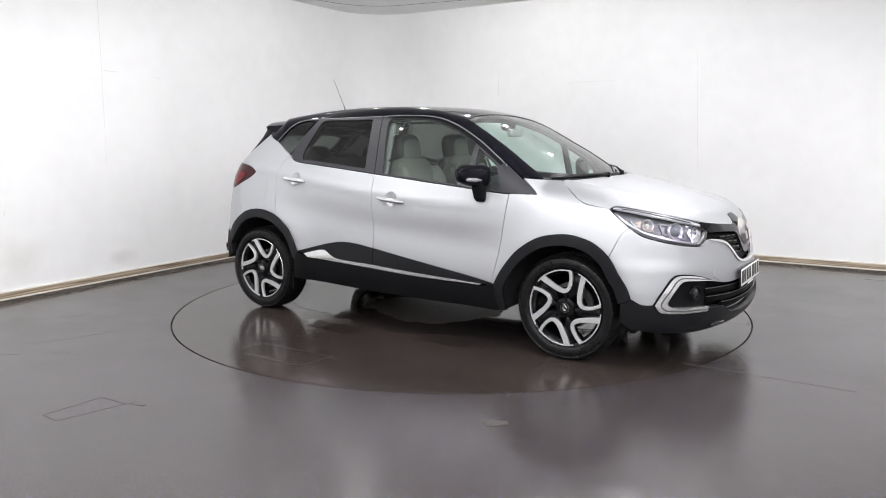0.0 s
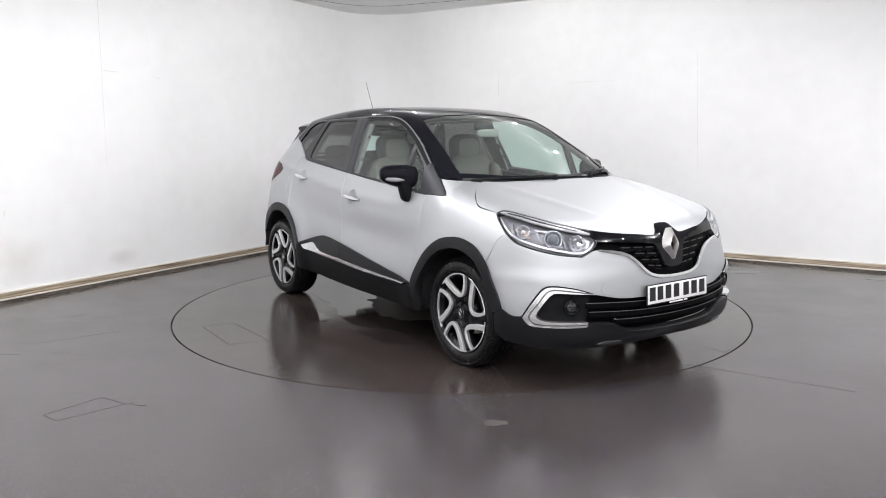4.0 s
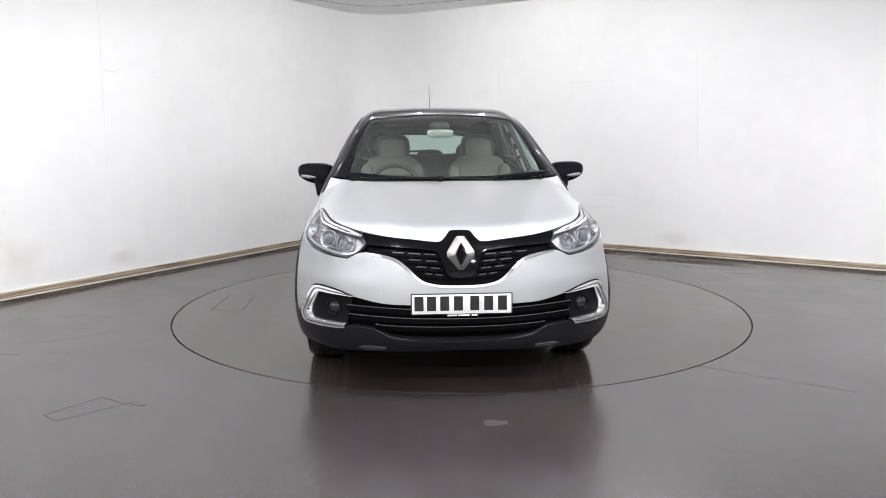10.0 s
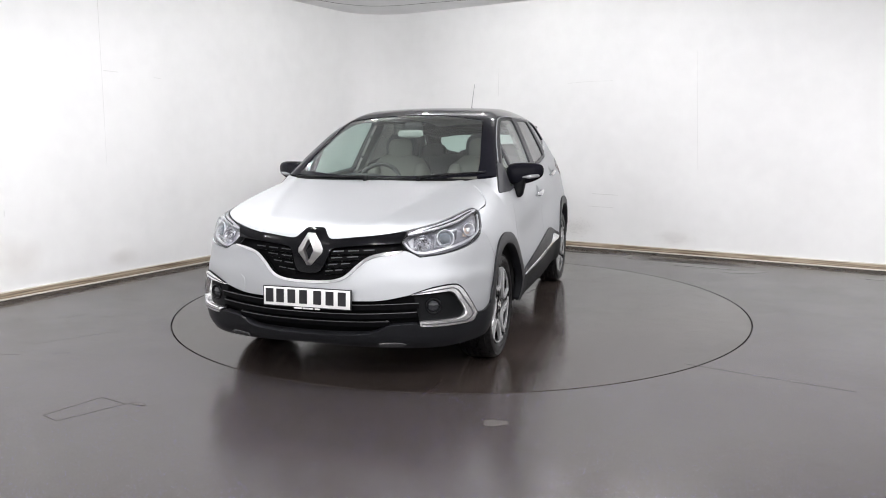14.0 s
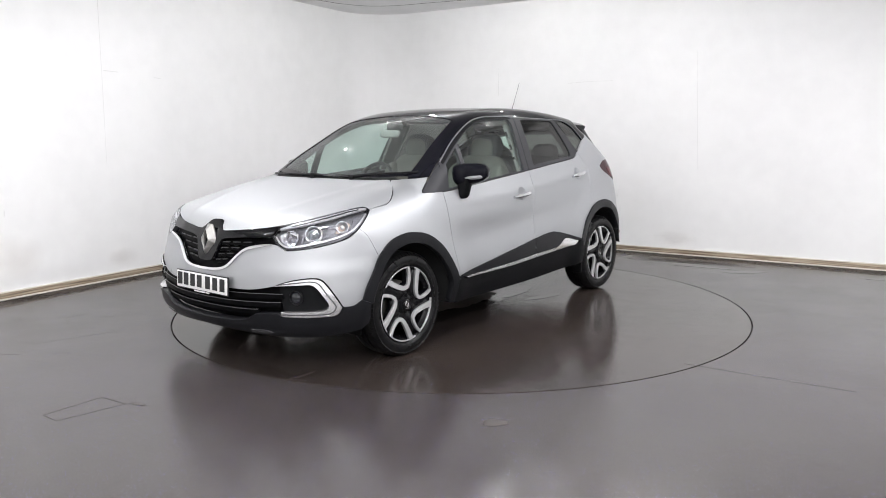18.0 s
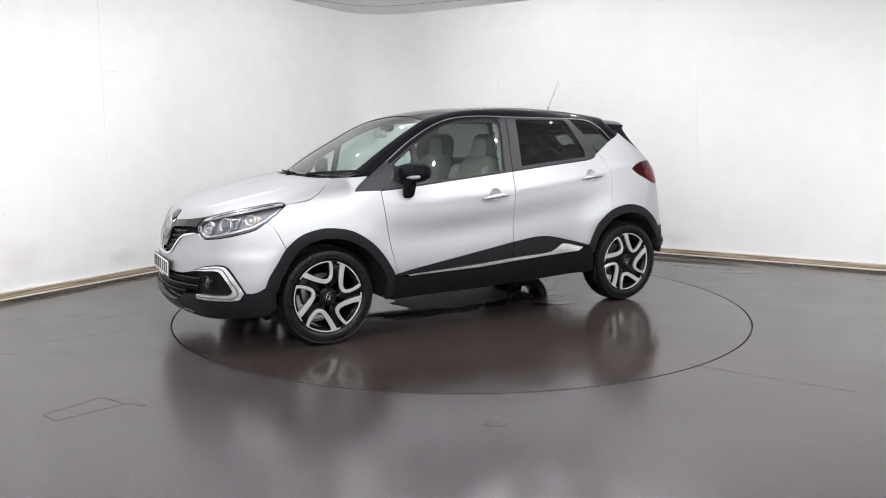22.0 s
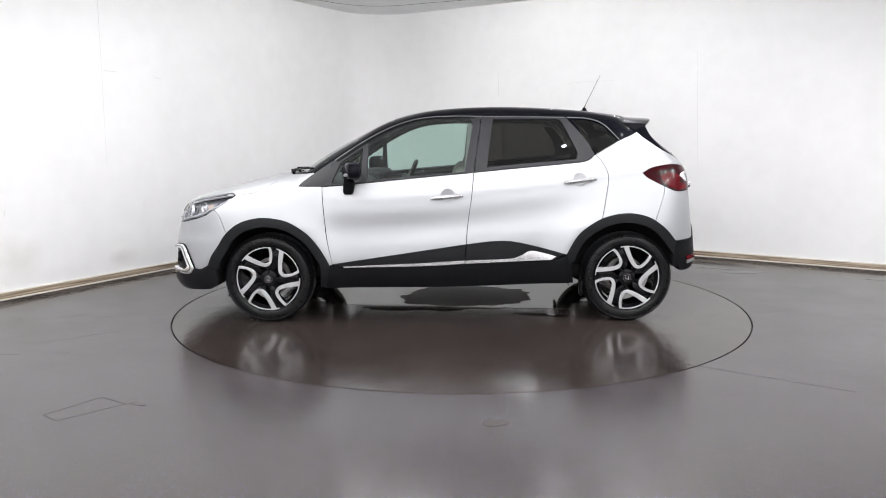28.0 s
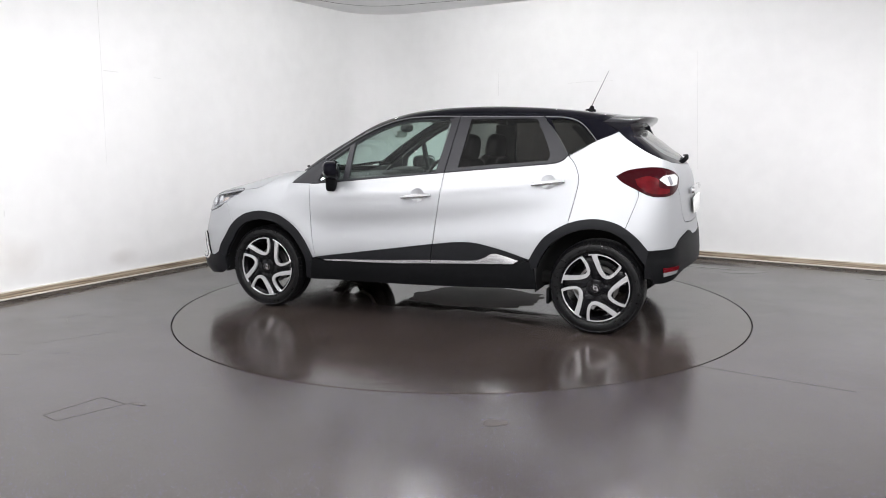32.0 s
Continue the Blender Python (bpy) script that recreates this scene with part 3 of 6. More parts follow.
# ---- marks on walls and floor ----
def stain_material():
    """Old water stain: brownish, fading out unevenly."""
    m = material("wall_stain", (0.62, 0.52, 0.40), 0.6)
    n, l = m.node_tree.nodes, m.node_tree.links
    co = n.new("ShaderNodeTexCoord")
    mp = n.new("ShaderNodeMapping")
    mp.inputs["Location"].default_value = (-1, -1, -1)
    mp.inputs["Scale"].default_value = (2, 2, 2)
    gr = n.new("ShaderNodeTexGradient")
    gr.gradient_type = "SPHERICAL"
    no = n.new("ShaderNodeTexNoise")
    no.inputs["Scale"].default_value, no.inputs["Detail"].default_value = 9.0, 6
    mul = n.new("ShaderNodeMath")
    mul.operation = "MULTIPLY"
    rm = n.new("ShaderNodeMapRange")
    rm.inputs["From Min"].default_value, rm.inputs["From Max"].default_value = 0.05, 0.45
    rm.inputs["To Max"].default_value = 0.11
    tr = n.new("ShaderNodeBsdfTransparent")
    mx = n.new("ShaderNodeMixShader")
    l.new(co.outputs["Generated"], mp.inputs["Vector"])
    l.new(mp.outputs["Vector"], gr.inputs["Vector"])
    l.new(co.outputs["Object"], no.inputs["Vector"])
    l.new(gr.outputs["Fac"], mul.inputs[0])
    l.new(no.outputs["Fac"], mul.inputs[1])
    l.new(mul.outputs["Value"], rm.inputs["Value"])
    l.new(rm.outputs["Result"], mx.inputs["Fac"])
    l.new(tr.outputs["BSDF"], mx.inputs[1])
    l.new(n["Principled BSDF"].outputs["BSDF"], mx.inputs[2])
    l.new(mx.outputs["Shader"], n["Material Output"].inputs["Surface"])
    return m


STAIN = stain_material()


def wall_stain(wall, a, b, s, z, wide, tall):
    a, b = Vector(a), Vector(b)
    t = (b - a).normalized()
    n = Vector((t.y, -t.x))
    bm = bmesh.new()
    p = a + t * s + n * 0.003
    vs = [bm.verts.new((p.x + t.x * u * wide / 2, p.y + t.y * u * wide / 2, z + v * tall / 2)) for u, v in ((-1, -1), (1, -1), (1, 1), (-1, 1))]
    bm.faces.new(vs)
    part("water_stain", bm, STAIN, bpy.data.objects[wall], "faint brown stain", smooth=False)


for row in ((4.55, 0.32, 0.9, 0.5), (5.6, 0.2, 0.6, 0.22), (3.4, 0.2, 1.0, 0.2)):
    wall_stain("wall_left", LEFT_A, CORNER, *row)
for row in ((3.1, 0.24, 0.8, 0.3), (4.3, 0.18, 0.9, 0.2), (6.6, 0.2, 0.7, 0.2)):
    wall_stain("wall_right", CORNER, RIGHT_B, *row)
SCUFF = material("wall_scuff", (0.70, 0.70, 0.69), 0.6, vary=0.15, scale=40)
LINE = material("floor_line", (0.022, 0.017, 0.016), 0.36)
BOARD_EDGE = material("baseboard_edge", (0.20, 0.14, 0.09), 0.6, vary=0.4, scale=14)
WORN_LINE = material("worn_line", (0.075, 0.068, 0.065), 0.4)
JOINT_GREY = material("ceiling_joint", (0.16, 0.155, 0.15), 0.7)
WORN = material("worn_vinyl", (0.062, 0.055, 0.052), 0.45, vary=0.3, scale=30)


def wall_mark(wall, a, b, s0, z0, s1, z1, w):
    """A thin scuff or seam on a wall between two places, given by the way along it and the height."""
    a, b = Vector(a), Vector(b)
    t = (b - a).normalized()
    n = Vector((t.y, -t.x))
    bm = bmesh.new()
    length = math.hypot(s1 - s0, z1 - z0)
    bevel_box(bm, (length, 0.0016, w), (0, 0, 0), 0)
    mid = a + t * (s0 + s1) / 2 + n * 0.0005
    turn = math.atan2(t.y, t.x)
    m = Matrix.Translation((mid.x, mid.y, (z0 + z1) / 2)) @ Matrix.Rotation(turn, 4, "Z") @ Matrix.Rotation(-math.atan2(z1 - z0, s1 - s0), 4, "Y")
    bmesh.ops.transform(bm, matrix=m, verts=bm.verts)
    part("scuff_mark", bm, SCUFF, bpy.data.objects[wall], smooth=False)


for row in ((5.506, 3.0, 5.487, 1.50, 0.004), (5.514, 1.963, 5.671, 1.958, 0.006), (6.074, 1.932, 6.155, 1.928, 0.005), (4.479, 0.70, 4.481, 0.75, 0.006), (7.905, 0.35, 7.91, 0.46, 0.005),
            (5.487, 1.50, 5.48, 1.1, 0.002)):
    wall_mark("wall_left", LEFT_A, CORNER, *row)
for row in ((2.023, 2.193, 2.017, 1.844, 0.004), (2.96, 1.962, 3.24, 1.972, 0.004), (3.24, 1.972, 3.523, 1.970, 0.003), (3.301, 0.655, 3.617, 0.648, 0.007), (3.247, 0.505, 3.566, 0.498, 0.005),
            (4.471, 2.25, 4.50, 1.5, 0.003), (4.50, 1.5, 4.527, 0.97, 0.003)):
    wall_mark("wall_right", CORNER, RIGHT_B, *row)
wall_run("baseboard_groove", FOOT, 0.0155, 0.024, -0.010, BOARD_EDGE, "dark dirty groove along the baseboard", "baseboard", 0.019)


def floor_lines(name, runs, mat, z, label, parent=None, width=0.0035):
    """Thin seams on the floor; each run is a chain of points."""
    for k, run in enumerate(runs):
        bm = bmesh.new()
        for p, q in zip(run, run[1:]):
            p, q = Vector(p), Vector(q)
            d = (q - p).normalized()
            n = Vector((-d.y, d.x)) * width / 2
            vs = [bm.verts.new((*v, z)) for v in (p - n, q - n, q + n, p + n)]
            bm.faces.new(vs)
        ob = part(name, bm, mat, parent, label, smooth=False)


FLOOR_OB = bpy.data.objects["floor"]
floor_lines("seam", [[(-2.103, -2.502), (-1.929, -2.242), (-1.761, -2.347), (-1.998, -2.578), (-2.103, -2.502)], [(-3.06, -0.44), (-2.981, -0.466), (-2.90, -0.62)], [(-2.981, -0.455), (-2.87, -0.29)],
                     [(-2.72, -0.42), (-2.62, -0.44)], [(-2.93, -1.43), (-2.80, -1.44)], [(-2.85, -1.2), (-2.42, -0.86)], [(-2.6, -1.42), (-2.50, -1.40)]], LINE, 0.0015, "dark cut line in the vinyl", FLOOR_OB)

# ---- marks and water on the turntable ----
WATER = material("water_film", (0.024, 0.019, 0.0175), 0.06, rough_vary=0.03, scale=9, spec=0.5)

DRY = material("dry_vinyl", (0.048, 0.039, 0.034), 0.5, vary=0.35, scale=9, bump=0.2, bump_scale=160, spec=0.16)


def puddle(cx, cy, rx, ry, turn, seed, parent=None, mat=None, label="thin film of water on the deck"):
    """A flat irregular film of water."""
    bm = bmesh.new()
    n = 72
    loop = []
    for i in range(n):
        a = 2 * math.pi * i / n
        k = 1 + 0.38 * noise.noise((math.cos(a) * 1.6 + seed, math.sin(a) * 1.6, seed * 0.7)) + 0.16 * noise.noise((math.cos(a) * 5 + seed, math.sin(a) * 5, 2.0))
        x, y = rx * k * math.cos(a), ry * k * math.sin(a)
        c, s = math.cos(radians(turn)), math.sin(radians(turn))
        loop.append(bm.verts.new((cx + c * x - s * y, cy + s * x + c * y, 0.0012)))
    bm.faces.new(loop)
    part("puddle", bm, mat or WATER, parent or TABLE, label, smooth=False)




def wet_ring():
    """Water round a dry island."""
    n, bm, loops = 260, bmesh.new(), []
    for cx, cy, rx, ry, seed in ((-0.05, -0.27, 0.56, 0.42, 3.3), (-0.03, -0.36, 1.22, 0.64, 8.1)):
        loop = []
        for i in range(n):
            a = 2 * math.pi * i / n
            c, s = math.cos(a), math.sin(a)
            k = 1 + 0.20 * noise.noise((c * 1.7 + seed, s * 1.7, seed)) + 0.11 * noise.noise((c * 5 + seed, s * 5, 2.0)) + 0.06 * noise.noise((c * 14, s * 14, seed)) + 0.03 * noise.noise((c * 37, s * 37, seed))
            loop.append(bm.verts.new((cx + rx * k * c, cy + ry * k * s, 0.0012)))
        loops.append(loop)
    for i in range(n):
        j = (i + 1) % n
        bm.faces.new((loops[0][i], loops[1][i], loops[1][j], loops[0][j]))
    bmesh.ops.recalc_face_normals(bm, faces=bm.faces)
    isle = [v.co.copy() for v in loops[0]]
    part("puddle", bm, WATER, TABLE, "thin film of water round a dry patch", smooth=False)
    bm = bmesh.new()
    bm.faces.new([bm.verts.new((v.x, v.y, 0.0010)) for v in isle])
    part("dry_patch", bm, DRY, TABLE, "dull dry patch of brown vinyl", smooth=False)


wet_ring()
puddle(-0.62, 0.42, 0.20, 0.05, -14, 4.1)
puddle(0.55, -1.05, 0.26, 0.09, 5, 12.4)
puddle(-0.35, -1.15, 0.30, 0.08, -8, 15.9)
floor_lines("seam", [[(0.10, -1.97), (-0.49, -1.95), (-0.45, -1.73), (0.15, -1.72), (0.10, -1.97)], [(1.97, 0.47), (2.08, 0.475), (2.15, 0.46)], [(2.15, 0.46), (2.12, 0.56)]], LINE, 0.0015, "dark cut line in the deck", TABLE)
DAMP = material("damp_vinyl", (0.026, 0.022, 0.021), 0.16, vary=0.3, scale=12, spec=0.4)
for row in ((2.85, 1.32, 0.21, 0.075, -4, 21.0), (2.55, 1.62, 0.34, 0.035, -28, 22.5), (3.95, 0.92, 0.12, 0.045, 0, 24.0), (1.95, 2.30, 0.22, 0.035, -32, 26.3)):
    puddle(*row, FLOOR_OB, DAMP, "dark damp patch on the vinyl")


def dirt_reflection_material():
    """Brown dirt along the walls with the baseboard's reflection painted in, thinning out unevenly."""
    m = material("floor_dirt_reflection", (0.035, 0.025, 0.019), 0.5, spec=0.3)
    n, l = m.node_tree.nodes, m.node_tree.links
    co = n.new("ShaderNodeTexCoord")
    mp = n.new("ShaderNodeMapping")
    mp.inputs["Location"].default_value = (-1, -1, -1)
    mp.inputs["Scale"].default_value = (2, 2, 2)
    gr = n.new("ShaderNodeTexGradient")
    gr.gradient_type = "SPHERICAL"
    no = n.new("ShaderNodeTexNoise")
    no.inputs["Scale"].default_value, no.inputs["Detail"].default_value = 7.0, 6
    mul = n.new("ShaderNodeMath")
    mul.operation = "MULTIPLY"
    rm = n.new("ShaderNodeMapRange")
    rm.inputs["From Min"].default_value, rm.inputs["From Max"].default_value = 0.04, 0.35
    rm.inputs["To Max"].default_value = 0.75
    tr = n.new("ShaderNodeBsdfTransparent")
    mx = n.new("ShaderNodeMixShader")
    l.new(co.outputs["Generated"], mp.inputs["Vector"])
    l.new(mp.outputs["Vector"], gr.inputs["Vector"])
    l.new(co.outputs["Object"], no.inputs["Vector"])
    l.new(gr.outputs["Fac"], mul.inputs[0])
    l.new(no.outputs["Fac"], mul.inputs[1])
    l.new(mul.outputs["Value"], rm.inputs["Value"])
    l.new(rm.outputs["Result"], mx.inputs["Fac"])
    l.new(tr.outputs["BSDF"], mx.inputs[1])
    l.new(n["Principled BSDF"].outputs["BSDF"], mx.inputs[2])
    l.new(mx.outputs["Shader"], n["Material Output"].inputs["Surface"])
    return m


DIRT_REFLECTION = dirt_reflection_material()


def dirt_reflection_patch(a, b, s, off, long, wide, lean=0.0):
    """A patch of dirt and painted reflection on the floor beside a wall: the way along it, the distance from it,
    length, width and lean.
    """
    a, b = Vector(a), Vector(b)
    t = (b - a).normalized()
    n = Vector((t.y, -t.x))
    bm = bmesh.new()
    bm.faces.new([bm.verts.new((u * long / 2, v * wide / 2, 0)) for u, v in ((-1, -1), (1, -1), (1, 1), (-1, 1))])
    ob = part("dirt_reflection_patch", bm, DIRT_REFLECTION, FLOOR_OB, "brown dirt and painted baseboard reflection by the wall", smooth=False)
    p = a + t * s + n * off
    ob.matrix_basis = Matrix.Translation((p.x, p.y, 0.0022)) @ Matrix.Rotation(math.atan2(t.y, t.x) + radians(lean), 4, "Z")


# strips at the wall foot: dirt plus the baseboard's reflection put in as colour
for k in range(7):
    dirt_reflection_patch(CORNER, RIGHT_B, 1.5 + 0.95 * k, 0.10 + 0.02 * (k % 2), 1.5, 0.30 + 0.06 * (k % 3))
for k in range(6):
    dirt_reflection_patch(LEFT_A, CORNER, 3.0 + 0.95 * k, 0.10 + 0.02 * (k % 2), 1.5, 0.28 + 0.05 * (k % 3))
dirt_reflection_patch(CORNER, RIGHT_B, 4.6, 0.42, 1.3, 0.30, 4)
dirt_reflection_patch(CORNER, RIGHT_B, 3.3, 0.34, 1.2, 0.22, 3)
floor_lines("seam", [[(1.30, -1.70), (1.66, -1.95), (2.05, -2.22)]], WORN_LINE, 0.0015, "faint worn line in the vinyl", FLOOR_OB, 0.006)
for row in ((0.11, -2.63, 0.058, 0.040, -10, 31.0), (-1.70, -2.35, 0.05, 0.014, -22, 34.0)):
    puddle(*row, FLOOR_OB, WORN, "worn pale chip in the vinyl")
# ---- the ceiling's curved joint near the corner ----
JOINT = [(-2.1, 3.0), (-1.75, 3.25), (-1.58, 3.42), (-1.40, 3.62), (-1.21, 3.76), (-1.03, 3.83), (-0.86, 3.83), (-0.70, 3.80), (-0.57, 3.75), (-0.28, 3.61), (0.09, 3.45), (0.6, 3.22)]
bm = bmesh.new()
rows = []
for i, p in enumerate(JOINT):
    d = (Vector(JOINT[min(i + 1, len(JOINT) - 1)]) - Vector(JOINT[max(i - 1, 0)])).normalized() * 0.011
    rows.append([bm.verts.new((p[0] - d.y * k, p[1] + d.x * k, CEILING_Z - 0.0025)) for k in (-1, 1)])
for p, q in zip(rows, rows[1:]):
    bm.faces.new((p[0], p[1], q[1], q[0]))
tagged(part("ceiling_trim", bm, JOINT_GREY, smooth=False), "thin dark curved joint in the ceiling", "trim", kind="structure")


# ---- the car ----
CAR = tagged(new("car"), "silver compact crossover car with black roof and black wheel-arch cladding", "car")
MF, MB = MID_FRONT, MID_BACK

ARCH_F = [(0.846, 0.432), (0.877, 0.494), (0.936, 0.583), (1.016, 0.668), (1.136, 0.741), (1.256, 0.769), (1.353, 0.77),
          (1.463, 0.738), (1.545, 0.665), (1.596, 0.566), (1.63, 0.50), (1.652, 0.43)]
ARCH_R = [(-0.856, 0.503), (-0.90, 0.585), (-0.963, 0.668), (-1.085, 0.747), (-1.19, 0.783), (-1.28, 0.794), (-1.36, 0.785), (-1.435, 0.755),
          (-1.512, 0.685), (-1.574, 0.594)]
LAMP = [(1.546, 0.931, 1), (1.584, 0.941), (1.689, 0.930), (1.811, 0.907), (1.898, 0.884), (1.98, 0.862), (2.04, 0.846),
        (2.083, 0.815, 1), (2.078, 0.785), (2.05, 0.748), (2.005, 0.718, 1), (1.90, 0.731), (1.79, 0.757), (1.70, 0.788), (1.639, 0.834),
        (1.581, 0.892)]
GRILLE_TOP = [(2.047, 0.846), (2.166, 0.830), (2.31, 0.815), (2.40, 0.806), (2.437, 0.808), (2.462, 0.832), (2.483, 0.856), (MF, 0.860)]
GRILLE_LOW = [(MF, 0.583), (2.431, 0.587), (2.366, 0.603), (2.326, 0.631), (2.285, 0.673), (2.229, 0.715), (2.159, 0.735), (2.071, 0.752)]
HOOD_CUT = [(1.535, 0.788), (1.40, 0.789), (1.33, 0.765), (1.237, 0.690), (1.16, 0.60)]
BELT = [(0.90, 0.990), (0.752, 1.0), (0.3, 1.043), (-0.19, 1.087)]


def sharp(p):
    return (p[0], p[1], 1)


def on(chart, pts):
    """Points of another chart, in the round-the-car chart."""
    return [unwrap(p) for p in CHARTS[chart][0](pts)[0]]


def cup(a, z):
    return [(a + 0.052 * math.cos(2 * math.pi * i / 16), z + 0.050 * math.sin(2 * math.pi * i / 16)) for i in range(16)]


def body():
    bumper = [(MF, 0.487, 1), (2.305, 0.489), (2.178, 0.495), (2.06, 0.522, 1), (1.966, 0.557), (1.88, 0.570), (1.835, 0.556), (1.785, 0.475),
              (1.748, 0.404, 1), (1.70, 0.404), (1.652, 0.432, 1), (1.63, 0.50), (1.596, 0.566), (1.549, 0.662, 1), (1.604, 0.784), (1.645, 0.826, 1),
              (1.70, 0.782), (1.79, 0.751), (1.90, 0.726), (2.005, 0.713, 1), (2.05, 0.742), (2.07, 0.748, 1), (2.159, 0.730), (2.229, 0.710),
              (2.285, 0.668), (2.326, 0.626), (2.366, 0.598), (2.431, 0.582), (MF, 0.578, 1)]
    panel("front_bumper", both_halves(bumper, MF), SILVER, CAR, "silver painted front bumper", step=0.025, thick=0.02)
    cut = [sharp(p) if i == 0 else p for i, p in enumerate(on("crest", HOOD_CUT))]
    fender = [(0.905, 0.990, 1), (0.896, 0.883), (0.869, 0.634), (0.826, 0.436, 1), (0.846, 0.432, 1)] + ARCH_F[1:8] + [
        (1.545, 0.667, 1), (1.600, 0.785), (1.641, 0.828, 1), (1.578, 0.890), (1.543, 0.926, 1)] + cut[1:-1] + [
        sharp(cut[-1]), sharp(on("crest", [(1.062, 0.652)])[0]), (0.970, 1.086, 1), (1.059, 1.017), (1.083, 0.990, 1)]
    for s in (1, -1):
        panel("front_wing", fender, SILVER, CAR, chart="roll", src="wrap", step=0.025, side=s)
    half = [(1.16, 0.597), (1.237, 0.6825), (1.33, 0.7565), (1.40, 0.7805)]
    loop = [(1.245, 0.0, 1), (1.225, 0.3), (1.165, 0.592, 1)] + half[1:] + [(1.54, 0.778, 1)]
    p3 = list(CHARTS["crest"][0](loop)[0])
    edge = [(1.584, 0.9425), (1.689, 0.932), (1.811, 0.9095), (1.898, 0.887), (1.98, 0.866), (2.045, 0.852)] + GRILLE_TOP[1:]
    p3 += list(wrap([(a, z + 0.001) for a, z in edge])[0])
    q = [unfan(p) for p in p3]
    q = [sharp(v) if i in (0, 2, 6, len(p3) - 1) else v for i, v in enumerate(q)]
    q = q + [(v[0], -v[1], *v[2:]) for v in reversed(q)]
    panel("bonnet", q, SILVER, CAR, "silver painted bonnet", chart="fan", step=0.025, thick=0.015)
    door_f = [(0.897, 0.986, 1), (0.889, 0.883), (0.862, 0.634), (0.822, 0.44, 1), (0.371, 0.506), (0.127, 0.542), (-0.134, 0.580, 1),
              (-0.144, 0.708), (-0.172, 0.911), (-0.188, 1.083, 1), (0.3, 1.039), (0.752, 0.997)]
    door_r = [(-0.141, 0.580, 1), (-0.151, 0.708), (-0.179, 0.911), (-0.196, 1.084, 1), (-0.6, 1.120), (-0.975, 1.153), (-1.04, 1.174),
              (-1.073, 1.208, 1), (-1.13, 1.144), (-1.163, 1.056), (-1.147, 0.945), (-1.105, 0.751, 1), (-1.08, 0.747), (-0.963, 0.668),
              (-0.90, 0.585), (-0.856, 0.506, 1), (-0.643, 0.562), (-0.461, 0.600), (-0.319, 0.601)]
    quarter = [(-1.112, 0.754, 1), (-1.154, 0.945), (-1.170, 1.056), (-1.137, 1.147), (-1.080, 1.211, 1), (-1.19, 1.262), (-1.30, 1.310), (-1.42, 1.348), (-1.487, 1.370, 1),
               (-1.533, 1.323), (-1.585, 1.281), (-1.633, 1.243), (-1.685, 1.213), (-1.745, 1.187), (-1.85, 1.163, 1), (-1.868, 1.08, 1), (-1.81, 1.110), (-1.693, 1.137), (-1.596, 1.138), (-1.492, 1.118),
               (-1.417, 1.078, 1), (-1.452, 1.039), (-1.535, 0.985, 1), (-1.533, 0.942), (-1.455, 0.742, 1), (-1.435, 0.755, 1), (-1.36, 0.785), (-1.28, 0.794), (-1.19, 0.783)]
    rear_bumper = [(-1.460, 0.738, 1), (-1.538, 0.942), (-1.541, 0.980, 1), (-1.598, 0.949), (-1.664, 0.941), (-1.752, 0.951), (-1.828, 0.99, 1), (-1.855, 0.93), (-1.88, 0.82),
                   (-1.94, 0.752), (MB, 0.745, 1), (MB, 0.66, 1), (-2.1, 0.662), (-1.986, 0.698), (-1.804, 0.656), (-1.745, 0.610), (-1.577, 0.597, 1), (-1.512, 0.685)]
    gate = [(-1.856, 1.160, 1), (-1.874, 1.08), (-1.838, 1.0, 1), (-1.862, 0.93), (-1.888, 0.825), (-1.945, 0.759), (MB, 0.752, 1), (MB, 1.135, 1), (-2.1, 1.142)]
    doors = []
    for s in (1, -1):
        doors.append((panel("front_door", door_f, SILVER, CAR, "silver front door", holes=[cup(-0.005, 0.925)], side=s), panel("rear_door", door_r, SILVER, CAR, "silver rear door", holes=[cup(-0.955, 1.032)], side=s)))
        panel("rear_quarter", quarter, SILVER, CAR, side=s)
    panel("rear_bumper", both_halves(rear_bumper, MB), SILVER, CAR, "silver painted rear bumper")
    panel("tailgate", both_halves(gate, MB), SILVER, CAR, "silver tailgate")
    return doors


DOORS = body()
C_F, C_R = (1.265, 0.31), (-1.265, 0.335)


def toward(pts, c, k):
    return [(c[0] + (p[0] - c[0]) * k, c[1] + (p[1] - c[1]) * k) for p in pts]


